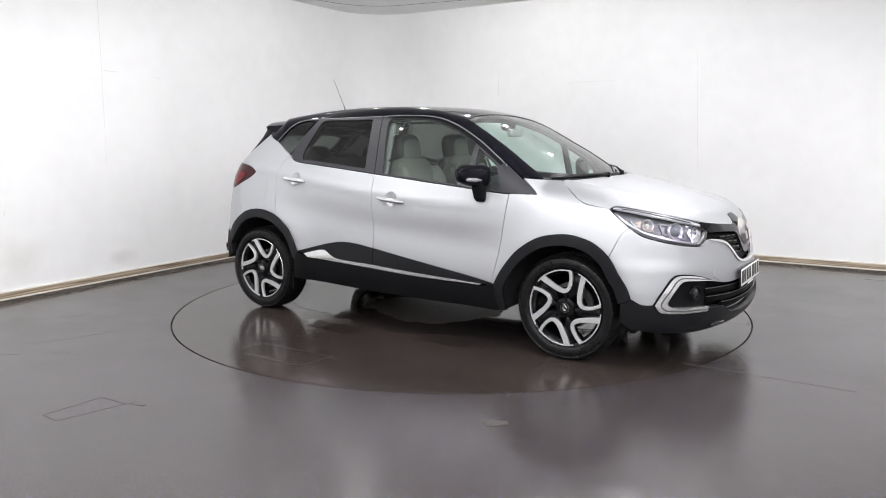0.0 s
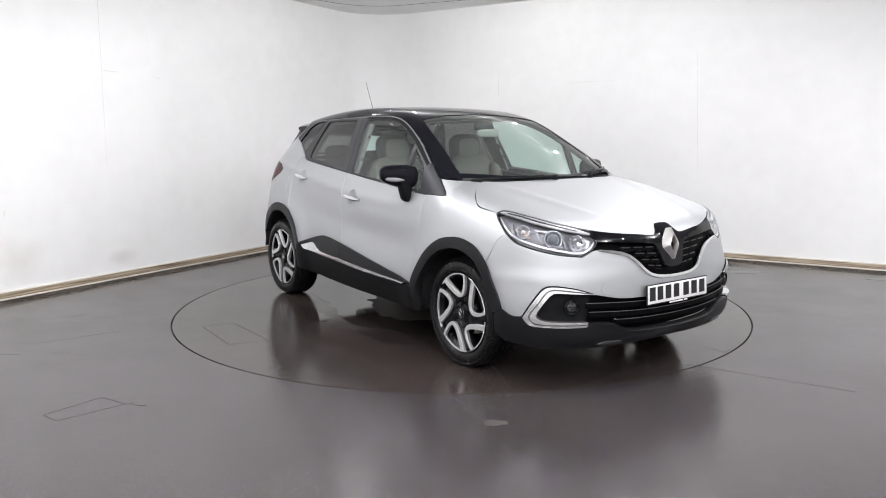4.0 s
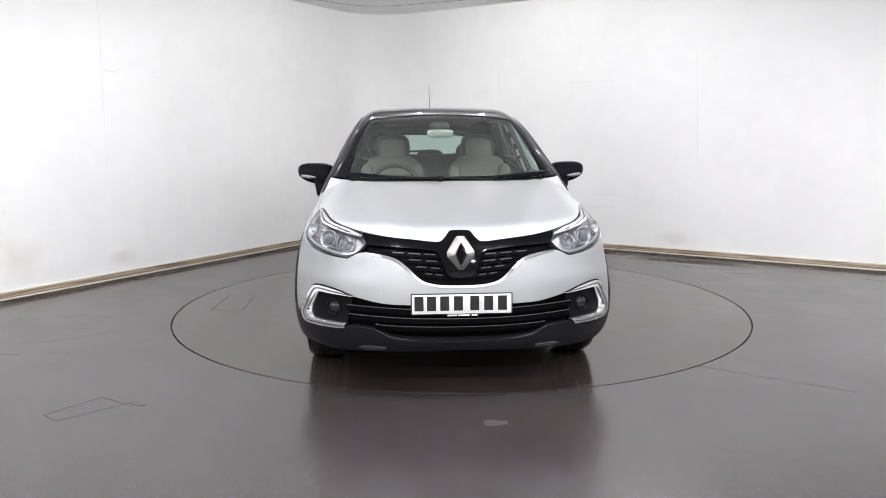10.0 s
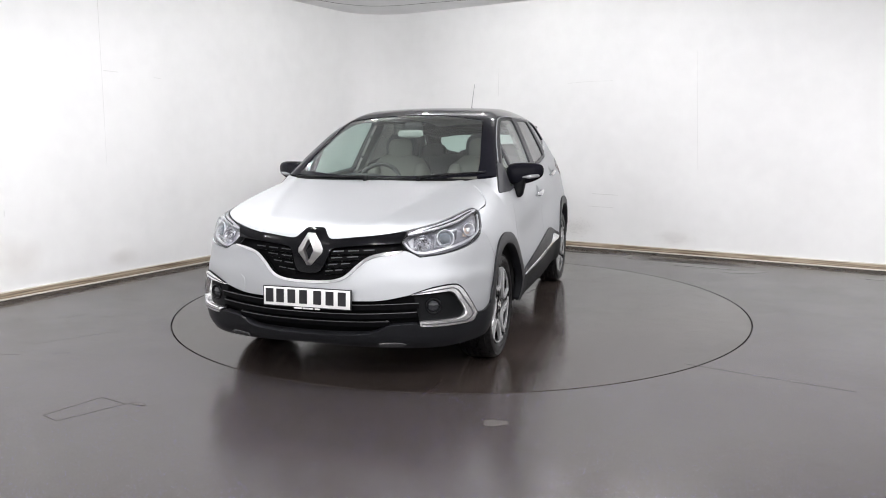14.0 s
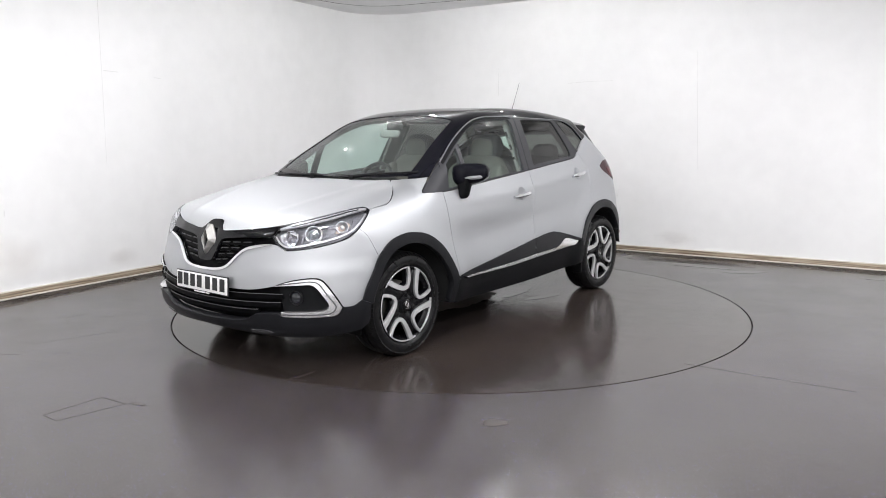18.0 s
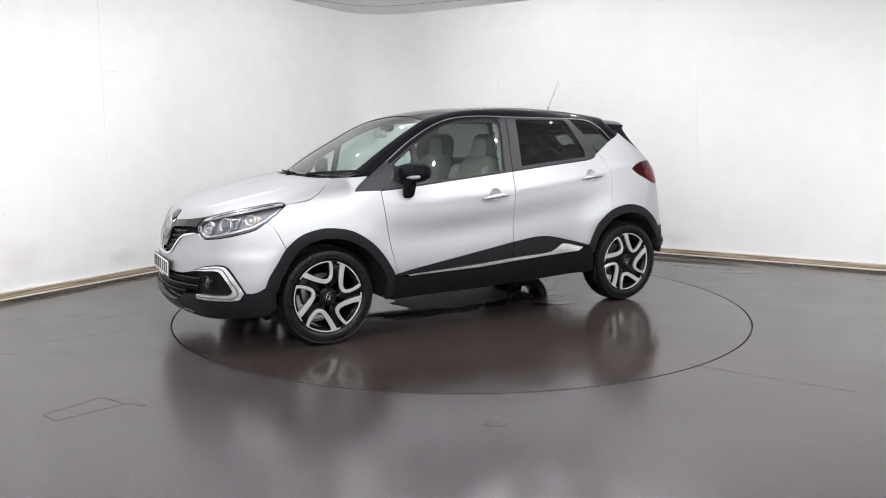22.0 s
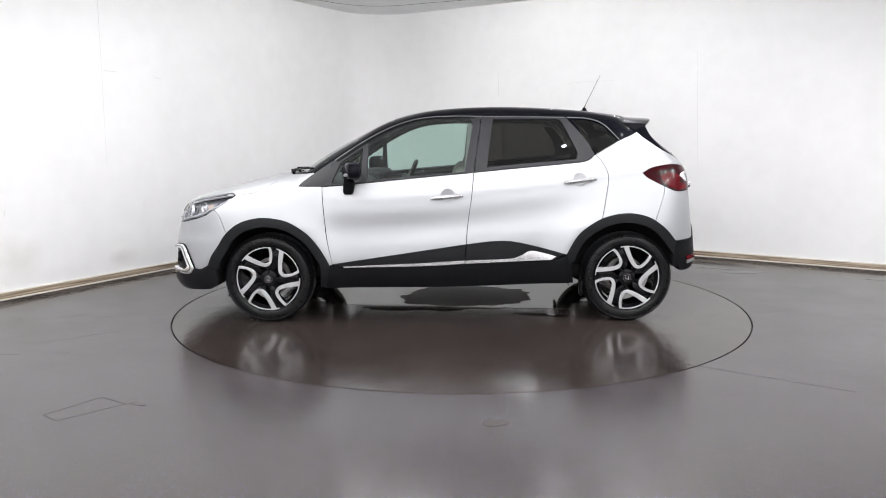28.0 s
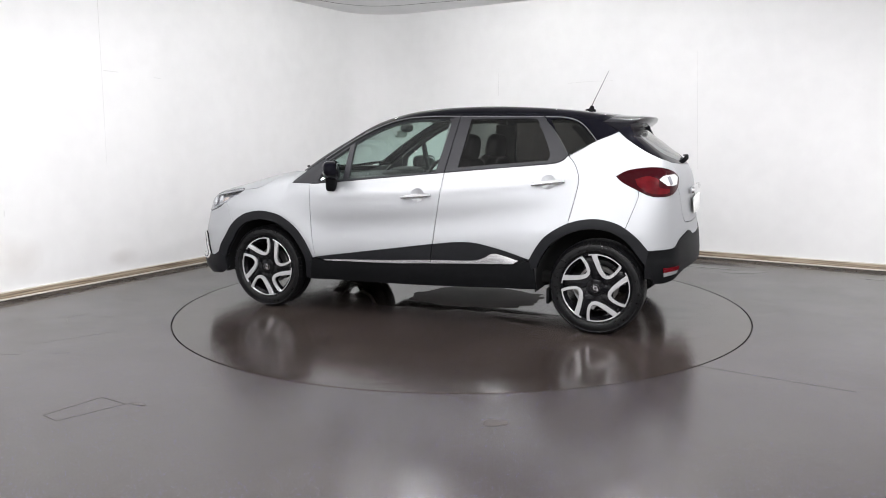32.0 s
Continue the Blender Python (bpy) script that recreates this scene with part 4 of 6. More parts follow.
def cladding():
    for s in (1, -1):
        f_in = toward(ARCH_F, C_F, 0.86)
        front = [sharp(ARCH_F[0])] + ARCH_F[1:-1] + [sharp(ARCH_F[-1]), (1.60, 0.40, 1)] + list(reversed(f_in[1:-1])) + [(0.905, 0.40), (0.915, 0.275, 1), (0.872, 0.270, 1)]
        panel("wheel_arch_trim", front, CLAD, CAR, "black plastic arch cladding", side=s, off=0.012, thick=0.05)
        r_in = toward(ARCH_R, C_R, 0.86)
        rear = [sharp(ARCH_R[0])] + ARCH_R[1:-1] + [sharp(ARCH_R[-1]), (-1.56, 0.50, 1)] + list(reversed(r_in[1:-1])) + [(-0.905, 0.45, 1), (-0.872, 0.44, 1)]
        panel("wheel_arch_trim", rear, CLAD, CAR, "black plastic arch cladding", side=s, off=0.012, thick=0.05)
        upper_f = [(0.815, 0.436, 1), (0.371, 0.503), (0.127, 0.539), (-0.134, 0.577, 1), (-0.124, 0.467, 1), (0.209, 0.448), (0.76, 0.425, 1)]
        upper_r = [(-0.141, 0.577, 1), (-0.319, 0.598), (-0.461, 0.597), (-0.643, 0.559), (-0.853, 0.503, 1), (-0.79, 0.497, 1), (-0.603, 0.536), (-0.461, 0.480), (-0.131, 0.467, 1)]
        panel("door_cladding", upper_f, CLAD, CAR, "black door cladding", side=s, off=0.010)
        panel("door_cladding", upper_r, CLAD, CAR, "black door cladding", side=s, off=0.010)
        strip_f = [(0.75, 0.423, 1), (0.209, 0.445), (-0.124, 0.464, 1), (-0.122, 0.441, 1), (0.209, 0.424), (0.74, 0.415, 1)]
        strip_r = [(-0.131, 0.464, 1), (-0.461, 0.476), (-0.53, 0.498), (-0.603, 0.531), (-0.784, 0.492, 1), (-0.744, 0.466, 1), (-0.461, 0.455), (-0.130, 0.441, 1)]
        panel("door_strip", strip_f, FOG_TRIM, CAR, "chrome strip on the lower door", side=s, off=0.016, step=0.02)
        panel("door_strip", strip_r, FOG_TRIM, CAR, "chrome strip on the lower door", side=s, off=0.016, step=0.02)
        sill = [(0.868, 0.40, 1), (0.818, 0.432, 1), (0.75, 0.410), (0.209, 0.421), (-0.13, 0.438), (-0.461, 0.450), (-0.744, 0.462), (-0.853, 0.496, 1), (-0.885, 0.44), (-0.905, 0.30, 1),
                (-0.03, 0.272), (0.87, 0.266, 1)]
        panel("sill", sill, PLASTIC, CAR, "black plastic sill", side=s, off=0.012, thick=0.06)
    lower = [(MF, 0.302, 1), (2.329, 0.307), (2.235, 0.316), (2.191, 0.335), (2.15, 0.360), (2.04, 0.372, 1), (1.996, 0.352, 1), (1.813, 0.353), (1.77, 0.360), (1.744, 0.402, 1), (1.70, 0.402),
             (1.656, 0.43, 1), (1.61, 0.40, 1), (1.615, 0.30), (1.66, 0.258, 1), (1.83, 0.240), (1.99, 0.235), (2.16, 0.240), (MF, 0.255, 1)]
    panel("front_skirt", both_halves(lower, MF), CLAD, CAR, "black plastic lower bumper", off=0.012, thick=0.05, step=0.025)
    rear = [(MB, 0.66, 1), (-2.1, 0.656), (-1.986, 0.694), (-1.804, 0.650), (-1.745, 0.604), (-1.577, 0.592, 1), (-1.56, 0.50), (-1.560, 0.412, 1), (-1.592, 0.408), (-1.612, 0.378, 1), (-1.665, 0.378), (-1.735, 0.398),
            (-1.80, 0.432), (-1.90, 0.452), (MB, 0.46, 1)]
    panel("rear_skirt", both_halves(rear, MB), PLASTIC, CAR, "black plastic rear bumper", off=0.006, thick=0.05)


cladding()
SCREEN = [(1.18, 0.0, 1), (1.15, 0.3), (1.035, 0.632, 1), (0.72, 0.575), (0.415, 0.508, 1), (0.385, 0.3), (0.375, 0.0, 1)]


def ribbon(path, width):
    """An outline that follows a path in a chart."""
    pts = [np.array(p[:2], float) for p in path]
    w = width if isinstance(width, (list, tuple)) else [width] * len(pts)
    left, right = [], []
    for i, p in enumerate(pts):
        t = pts[min(i + 1, len(pts) - 1)] - pts[max(i - 1, 0)]
        n = np.array((-t[1], t[0])) / np.linalg.norm(t)
        left.append(tuple(p + n * w[i] / 2))
        right.append(tuple(p - n * w[i] / 2))
    return [sharp(left[0])] + left[1:-1] + [sharp(left[-1]), sharp(right[-1])] + right[-2:0:-1] + [sharp(right[0])]


def upper():
    frame = [(0.829, 1.178), (0.587, 1.330), (0.382, 1.431), (0.196, 1.483), (-0.034, 1.498), (-0.29, 1.493), (-0.868, 1.486), (-1.035, 1.476), (-1.166, 1.434), (-1.248, 1.370), (-1.302, 1.313)]
    left = [(0.966, 1.090, 1), (0.945, 1.100)] + frame + [(-1.42, 1.352), (-1.482, 1.374, 1)]
    p3 = list(CHARTS["wrap"][0](left)[0])
    q = [unroll(p) for p in p3]
    q = [sharp(q[0])] + q[1:-1] + [sharp(q[-1])]
    back = [unroll(p) for p in crest([(-1.50, 0.45), (-1.50, 0.2), (-1.50, 0.0)])[0]]
    tail = [back[0], back[1], sharp(back[2])]
    glass_edge = [unroll(p) for p in crest([(v[0], v[1]) for v in reversed(SCREEN)])[0]]
    ge = [sharp(v) if i in (0, 2, 4) else v for i, v in enumerate(glass_edge[:5])]
    base = [unroll(p) for p in crest([(1.052, 0.646)])[0]]
    half = q + tail
    up = lambda pts: [(p[0], 0.7 * math.pi - p[1], *p[2:]) for p in reversed(pts)]
    front = [sharp(base[0])]
    outline = half + up(half)[1:] + up(front) + [(p[0], 0.7 * math.pi - p[1], *p[2:]) for p in reversed(ge)] + ge[1:] + front
    panel("roof", outline, BLACK, CAR, "glossy black roof with black pillars", chart="roll", step=0.025, thick=0.02)
    ws = [unfan(p) for p in crest([(v[0], v[1]) for v in SCREEN])[0]]
    ws = [sharp(v) if i in (0, 2, 4, 6) else v for i, v in enumerate(ws)]
    screen = panel("windscreen", ws + [(v[0], -v[1], *v[2:]) for v in reversed(ws)], SCREEN_GLASS, CAR, "clear green-tinted windscreen", chart="fan", off=-0.004, thick=0)
    screen.visible_shadow = False
    low = [(1.148, 0.0, 1), (1.118, 0.3), (1.004, 0.628, 1)]
    fr = [unfan(p) for p in crest([(v[0], v[1]) for v in [(1.185, 0.0), (1.155, 0.3), (1.042, 0.636)]] + [(v[0], v[1]) for v in reversed(low)])[0]]
    fr = [sharp(v) if i in (0, 2, 3, 5) else v for i, v in enumerate(fr)]
    panel("screen_edge", fr + [(v[0], -v[1], *v[2:]) for v in reversed(fr)][1:-1], BLACK, screen, "black printed band at the foot of the glass", chart="fan", off=-0.001, thick=0)
    f_main = [(0.575, 1.297, 1), (0.38, 1.400), (0.194, 1.456), (-0.034, 1.472), (-0.165, 1.470, 1), (-0.187, 1.430), (-0.125, 1.092, 1), (0.3, 1.056), (0.577, 1.028, 1)]
    f_small = [(0.775, 1.160, 1), (0.612, 1.268, 1), (0.620, 1.026, 1), (0.835, 1.010, 1)]
    r_main = [(-0.335, 1.469, 1), (-0.79, 1.467), (-0.835, 1.450), (-0.946, 1.225), (-0.935, 1.176, 1), (-0.6, 1.150), (-0.288, 1.122, 1)]
    q_main = [(-0.92, 1.463, 1), (-1.034, 1.464), (-1.147, 1.426), (-1.22, 1.366), (-1.293, 1.306, 1), (-1.085, 1.211, 1), (-1.004, 1.326)]
    f_frame = [(0.823, 1.174, 1), (0.587, 1.325), (0.382, 1.426), (0.196, 1.478), (-0.034, 1.493), (-0.245, 1.490, 1), (-0.235, 1.40), (-0.188, 1.089, 1), (0.3, 1.046), (0.752, 1.004), (0.890, 0.994, 1)]
    r_frame = [(-0.252, 1.490, 1), (-0.868, 1.481, 1), (-1.0, 1.327), (-1.070, 1.212, 1), (-1.035, 1.182), (-0.975, 1.160), (-0.6, 1.127), (-0.196, 1.091, 1), (-0.243, 1.40)]
    q_frame = [(-0.875, 1.481, 1), (-1.035, 1.471), (-1.164, 1.429), (-1.246, 1.366), (-1.300, 1.309, 1), (-1.080, 1.206, 1), (-1.007, 1.327)]
    sail = [(1.075, 0.992, 1), (1.055, 1.012), (0.949, 1.090), (0.832, 1.170, 1), (0.852, 1.09), (0.893, 0.994, 1)]
    for s, (df, dr) in zip((1, -1), DOORS):
        panel("window_frame", f_frame, FRAME, df, "dark grey window frame", holes=[f_main, f_small], side=s, off=0.002, thick=0.03)
        panel("window_frame", r_frame, FRAME, dr, "dark grey window frame", holes=[r_main], side=s, off=0.002, thick=0.03)
        panel("quarter_frame", q_frame, BLACK, CAR, side=s, holes=[q_main], off=0.001, thick=0.03)
        seal = [(0.800, 1.170), (0.581, 1.311), (0.381, 1.4130), (0.195, 1.4670), (-0.034, 1.4825), (-0.20, 1.480)]
        panel("window_seal", ribbon(seal, [0.018, 0.022, 0.022, 0.020, 0.018, 0.016]), PLASTIC, df, "black rubber window seal", side=s, off=0.0035, thick=0.004, step=0.02)
        edge = [(0.815, 1.176), (0.587, 1.322), (0.382, 1.4225), (0.196, 1.4745), (-0.034, 1.4895), (-0.245, 1.4868)]
        panel("window_strip", ribbon(edge, 0.005), EDGE_TRIM, df, "pale grey strip over the window", side=s, off=0.005, thick=0.006, step=0.02)
        edge = [(-0.252, 1.4865), (-0.56, 1.4825), (-0.862, 1.4775)]
        panel("window_strip", ribbon(edge, 0.0045), EDGE_TRIM, dr, "pale grey strip over the window", side=s, off=0.005, thick=0.006, step=0.02)
        edge = [(-0.88, 1.478), (-1.035, 1.468), (-1.162, 1.426), (-1.243, 1.364), (-1.296, 1.309)]
        panel("window_strip", ribbon(edge, 0.005), EDGE_TRIM, CAR, "pale grey strip round the quarter window", side=s, off=0.004, thick=0.006, step=0.02)
        panel("mirror_sail", sail, FRAME, CAR, "dark grey triangular sail panel", side=s, off=0.003)
        for nm, pts, mat, par in (("window_pane", f_main, GLASS, df), ("quarter_light", f_small, GLASS, df), ("window_pane", r_main, PRIVACY, dr), ("quarter_window", q_main, PRIVACY, CAR)):
            ob = panel(nm, pts, mat, par, side=s, off=-0.006, thick=0)
            ob.visible_shadow = False
    rear = [(-1.486, 1.378, 1), (-1.541, 1.323), (-1.592, 1.282), (-1.640, 1.245), (-1.691, 1.215), (-1.75, 1.190), (-1.86, 1.164), (-2.1, 1.146), (MB, 1.140, 1), (MB, 1.40, 1), (-1.95, 1.40), (-1.65, 1.40)]
    rg = [(-1.72, 1.345, 1), (-1.765, 1.285), (-1.83, 1.228), (-1.93, 1.193), (-2.1, 1.170), (MB, 1.164, 1), (MB, 1.365, 1), (-1.95, 1.365)]
    gate = panel("rear_window", both_halves(rear, MB), BLACK, CAR, "black-edged rear window", holes=[both_halves(rg, MB)], step=0.025)
    pane = panel("rear_pane", both_halves(rg, MB), GLASS, gate, "clear rear glass", off=-0.003, thick=0, step=0.03)
    pane.visible_shadow = False


upper()


def lathe(bm, profile, n=64, axis="y"):
    """Turn (radius, along) pairs round the axle."""
    rows = []
    for r, a in profile:
        rows.append([bm.verts.new((r * math.cos(2 * math.pi * i / n), a, r * math.sin(2 * math.pi * i / n))) for i in range(n)])
    for p, q in zip(rows, rows[1:]):
        for i in range(n):
            j = (i + 1) % n
            bm.faces.new((p[i], p[j], q[j], q[i]))
    return rows


def band(bm, path, widths, y0, y1):
    """A flat bar that follows a path in the wheel's face, from depth y0 to y1."""
    pts = [Vector((p[0], p[1])) for p in path]
    sides = []
    for i, p in enumerate(pts):
        t = (pts[min(i + 1, len(pts) - 1)] - pts[max(i - 1, 0)]).normalized()
        n = Vector((-t.y, t.x))
        sides.append((p + n * widths[i] / 2, p - n * widths[i] / 2))
    bev = 0.002
    rows = []
    for (a, b) in sides:
        d = (b - a).normalized() * bev
        rows.append([bm.verts.new((v[0], y, v[1])) for v, y in ((a, y0), (a, y1 - bev), (a + d, y1), (b - d, y1), (b, y1 - bev), (b, y0))])
    for p, q in zip(rows, rows[1:]):
        for k in range(5):
            bm.faces.new((p[k], q[k], q[k + 1], p[k + 1]))
    bm.faces.new(rows[0])
    bm.faces.new(list(reversed(rows[-1])))


def blob(bm, at, half, power=0.7, turn=(0, 0, 0), u=28, v=16):
    """A rounded block, between a ball and a box."""
    f = lambda c: math.copysign(abs(c) ** power, c)
    rows = []
    for j in range(v + 1):
        b = -math.pi / 2 + math.pi * j / v
        rows.append([(f(math.cos(b)) * f(math.cos(2 * math.pi * i / u)) * half[0], f(math.cos(b)) * f(math.sin(2 * math.pi * i / u)) * half[1], f(math.sin(b)) * half[2]) for i in range(u)])
    m = pose(*at, *turn)
    top = bm.verts.new(m @ Vector((0, 0, half[2])))
    low = bm.verts.new(m @ Vector((0, 0, -half[2])))
    vs = [[bm.verts.new(m @ Vector(p)) for p in r] for r in rows[1:-1]]
    for p, q in zip(vs, vs[1:]):
        for i in range(u):
            bm.faces.new((p[i], p[(i + 1) % u], q[(i + 1) % u], q[i]))
    for i in range(u):
        bm.faces.new((low, vs[0][(i + 1) % u], vs[0][i]))
        bm.faces.new((top, vs[-1][i], vs[-1][(i + 1) % u]))


def rod(bm, points, radii, n=12):
    """A round bar through points."""
    pts = [Vector(p) for p in points]
    rows = []
    for i, p in enumerate(pts):
        t = (pts[min(i + 1, len(pts) - 1)] - pts[max(i - 1, 0)]).normalized()
        a = t.orthogonal().normalized() if not rows else side
        a = (a - t * a.dot(t)).normalized()
        side = a
        b = t.cross(a)
        r = radii[i] if isinstance(radii, (list, tuple)) else radii
        rows.append([bm.verts.new(p + (a * math.cos(2 * math.pi * k / n) + b * math.sin(2 * math.pi * k / n)) * r) for k in range(n)])
    for p, q in zip(rows, rows[1:]):
        for k in range(n):
            bm.faces.new((p[k], p[(k + 1) % n], q[(k + 1) % n], q[k]))
    bm.faces.new(list(reversed(rows[0])))
    bm.faces.new(rows[-1])


def make_wheel():
    """One wheel, its axle along y, its face towards +y at y = 0."""
    hub = new("wheel")
    bm = bmesh.new()
    lathe(bm, [(0.222, -0.20), (0.245, -0.205), (0.290, -0.198), (0.312, -0.185), (0.322, -0.165), (0.325, -0.150), (0.318, -0.148), (0.318, -0.140), (0.325, -0.138), (0.325, -0.112), (0.318, -0.110), (0.318, -0.102), (0.325, -0.100), (0.325, -0.078), (0.318, -0.076), (0.318, -0.068), (0.325, -0.066), (0.323, -0.03), (0.313, -0.008), (0.300, 0.004),
               (0.292, 0.007), (0.283, 0.0095), (0.272, 0.011), (0.262, 0.010), (0.2575, 0.0085), (0.2555, 0.0095), (0.252, 0.0085), (0.247, 0.004), (0.240, -0.002), (0.237, -0.02)], 96)
    bmesh.ops.recalc_face_normals(bm, faces=bm.faces)
    part("tyre", bm, RUBBER, hub, "black rubber tyre, wet")
    bm = bmesh.new()
    for side_y, tip in ((-0.007, 0.3082), (-0.177, 0.3082)):
        for k in range(66):
            m = Matrix.Rotation(2 * math.pi * (k + (0.5 if side_y < -0.1 else 0)) / 66, 4, "Y") @ pose(0, 0, tip) @ pose(0, 0, 0, -32 if side_y > -0.1 else 32, 0, 0)
            vs = [bm.verts.new(m @ Vector((x * w, side_y + y * 0.017, z))) for z, w in ((-0.006, 0.0122), (0.0012, 0.0112)) for x, y in ((-1, -1), (1, -1), (1, 1), (-1, 1))]
            for f in ((0, 3, 2, 1), (4, 5, 6, 7), (0, 1, 5, 4), (1, 2, 6, 5), (2, 3, 7, 6), (3, 0, 4, 7)):
                bm.faces.new([vs[i] for i in f])
    tagged(part("tread", bm, RUBBER, hub, smooth=False), "wet rubber tread shoulder", kind="stuff")
    bm = bmesh.new()
    lathe(bm, [(0.236, -0.20), (0.236, -0.02), (0.2385, 0.0), (0.236, 0.003), (0.230, 0.0), (0.222, -0.012), (0.205, -0.03), (0.20, -0.19)], 96)
    bmesh.ops.recalc_face_normals(bm, faces=bm.faces)
    rim = part("rim", bm, RIM_BLACK, hub, "black alloy rim")
    bm = bmesh.new()
    for k in range(5):
        turn = math.radians(72 * k)
        rot = Matrix.Rotation(-turn, 2)
        # a wide dark spoke fills the space between two bright loops
        for r0, a0, r1, a1, w in ((0.03, -32, 0.225, -12, 0.075), (0.03, 20, 0.12, 20, 0.07)):
            pth = [rot @ Vector((-math.cos(math.radians(a0 + (a1 - a0) * u)) * (r0 + (r1 - r0) * u), math.sin(math.radians(a0 + (a1 - a0) * u)) * (r0 + (r1 - r0) * u))) for u in (0, 0.35, 0.7, 1)]
            band(bm, pth, [w * 0.9, w, w * 1.1, w * 1.35], -0.05, -0.012)
    lathe(bm, [(0.070, -0.06), (0.070, -0.02), (0.058, -0.011), (0.035, -0.008), (0.0, -0.008)], 40)
    part("spokes", bm, RIM_BLACK, hub)
    def polar(r, a, k):
        a = math.radians(a + 72 * k)
        return (-r * math.cos(a), r * math.sin(a))

    for k in range(5):
        bm = bmesh.new()
        leg = ((0.230, 47), (0.198, 44.5), (0.165, 40), (0.135, 33), (0.113, 23), (0.103, 11), (0.108, 0), (0.124, -6), (0.150, -7), (0.180, -6), (0.208, -4), (0.230, -2))
        band(bm, [polar(r, a, k) for r, a in leg], [0.038, 0.034, 0.032, 0.031, 0.029, 0.027, 0.025, 0.0225, 0.021, 0.020, 0.020, 0.021], -0.014, 0.004)
        bmesh.ops.recalc_face_normals(bm, faces=bm.faces)
        part("spoke_face", bm, ALLOY, hub, "bright machined spoke loop")
        bm = bmesh.new()
        band(bm, [polar(0.2295, a, k) for a in (-3, 6, 15, 24, 33, 42, 50, 57)], [0.009] * 8, -0.012, 0.0035)
        bmesh.ops.recalc_face_normals(bm, faces=bm.faces)
        part("rim_arc", bm, ALLOY, hub, "bright rim edge")
    bm = bmesh.new()
    lathe(bm, [(0.0, 0.0), (0.024, 0.0), (0.030, -0.003), (0.031, -0.012)], 32)
    bmesh.ops.recalc_face_normals(bm, faces=bm.faces)
    cap = part("hub_cap", bm, RIM_BLACK, hub)
    bm = bmesh.new()
    for s in (1, -1):
        band(bm, [(0, 0.021), (s * 0.013, 0.0), (0, -0.021)], [0.007, 0.007, 0.007], 0.0, 0.004)
    bmesh.ops.recalc_face_normals(bm, faces=bm.faces)
    part("cap_mark", bm, CHROME, cap, "small chrome diamond")
    bm = bmesh.new()
    lathe(bm, [(0.0272, -0.002), (0.0272, 0.001), (0.0288, 0.001), (0.0300, -0.004)], 32)
    bmesh.ops.recalc_face_normals(bm, faces=bm.faces)
    part("cap_ring", bm, CHROME, cap)
    for k in range(5):
        a = math.radians(72 * k + 36)
        bm = bmesh.new()
        got = bmesh.ops.create_cone(bm, cap_ends=True, segments=10, radius1=0.009, radius2=0.008, depth=0.02)["verts"]
        bmesh.ops.transform(bm, matrix=pose(0.052 * math.cos(a), -0.014, 0.052 * math.sin(a), 90, 0, 0), verts=got)
        part("wheel_bolt", bm, RIM_BLACK, hub)
    bm = bmesh.new()
    lathe(bm, [(0.06, -0.10), (0.14, -0.10), (0.14, -0.12), (0.06, -0.12)], 48)
    bmesh.ops.recalc_face_normals(bm, faces=bm.faces)
    part("brake_disc", bm, DISC, hub, "grey steel brake disc")
    bm = bmesh.new()
    lathe(bm, [(0.0005, -0.13), (0.115, -0.13), (0.135, -0.145), (0.135, -0.19), (0.0005, -0.19)], 32)
    bmesh.ops.recalc_face_normals(bm, faces=bm.faces)
    part("brake_drum", bm, DARK, hub, "black brake backing")
    bm = bmesh.new()
    blob(bm, (0.105, -0.112, 0.05), (0.045, 0.035, 0.075), 0.6)
    part("brake_caliper", bm, DISC, hub, "grey brake caliper")
    return hub


WHEEL = make_wheel()
WHEEL.parent = CAR
for i, (x, y, spin) in enumerate(((1.303, 0.852, 16), (-1.303, 0.806, 46), (1.303, -0.852, 12), (-1.303, -0.806, 59))):
    m = pose(x, y, 0.325) @ (pose(0, 0, 0) if y > 0 else pose(0, 0, 0, 0, 0, 180)) @ pose(0, 0, 0, 0, spin, 0)
    if i == 0:
        WHEEL.matrix_basis = m
    else:
        copy_thing(WHEEL, m)


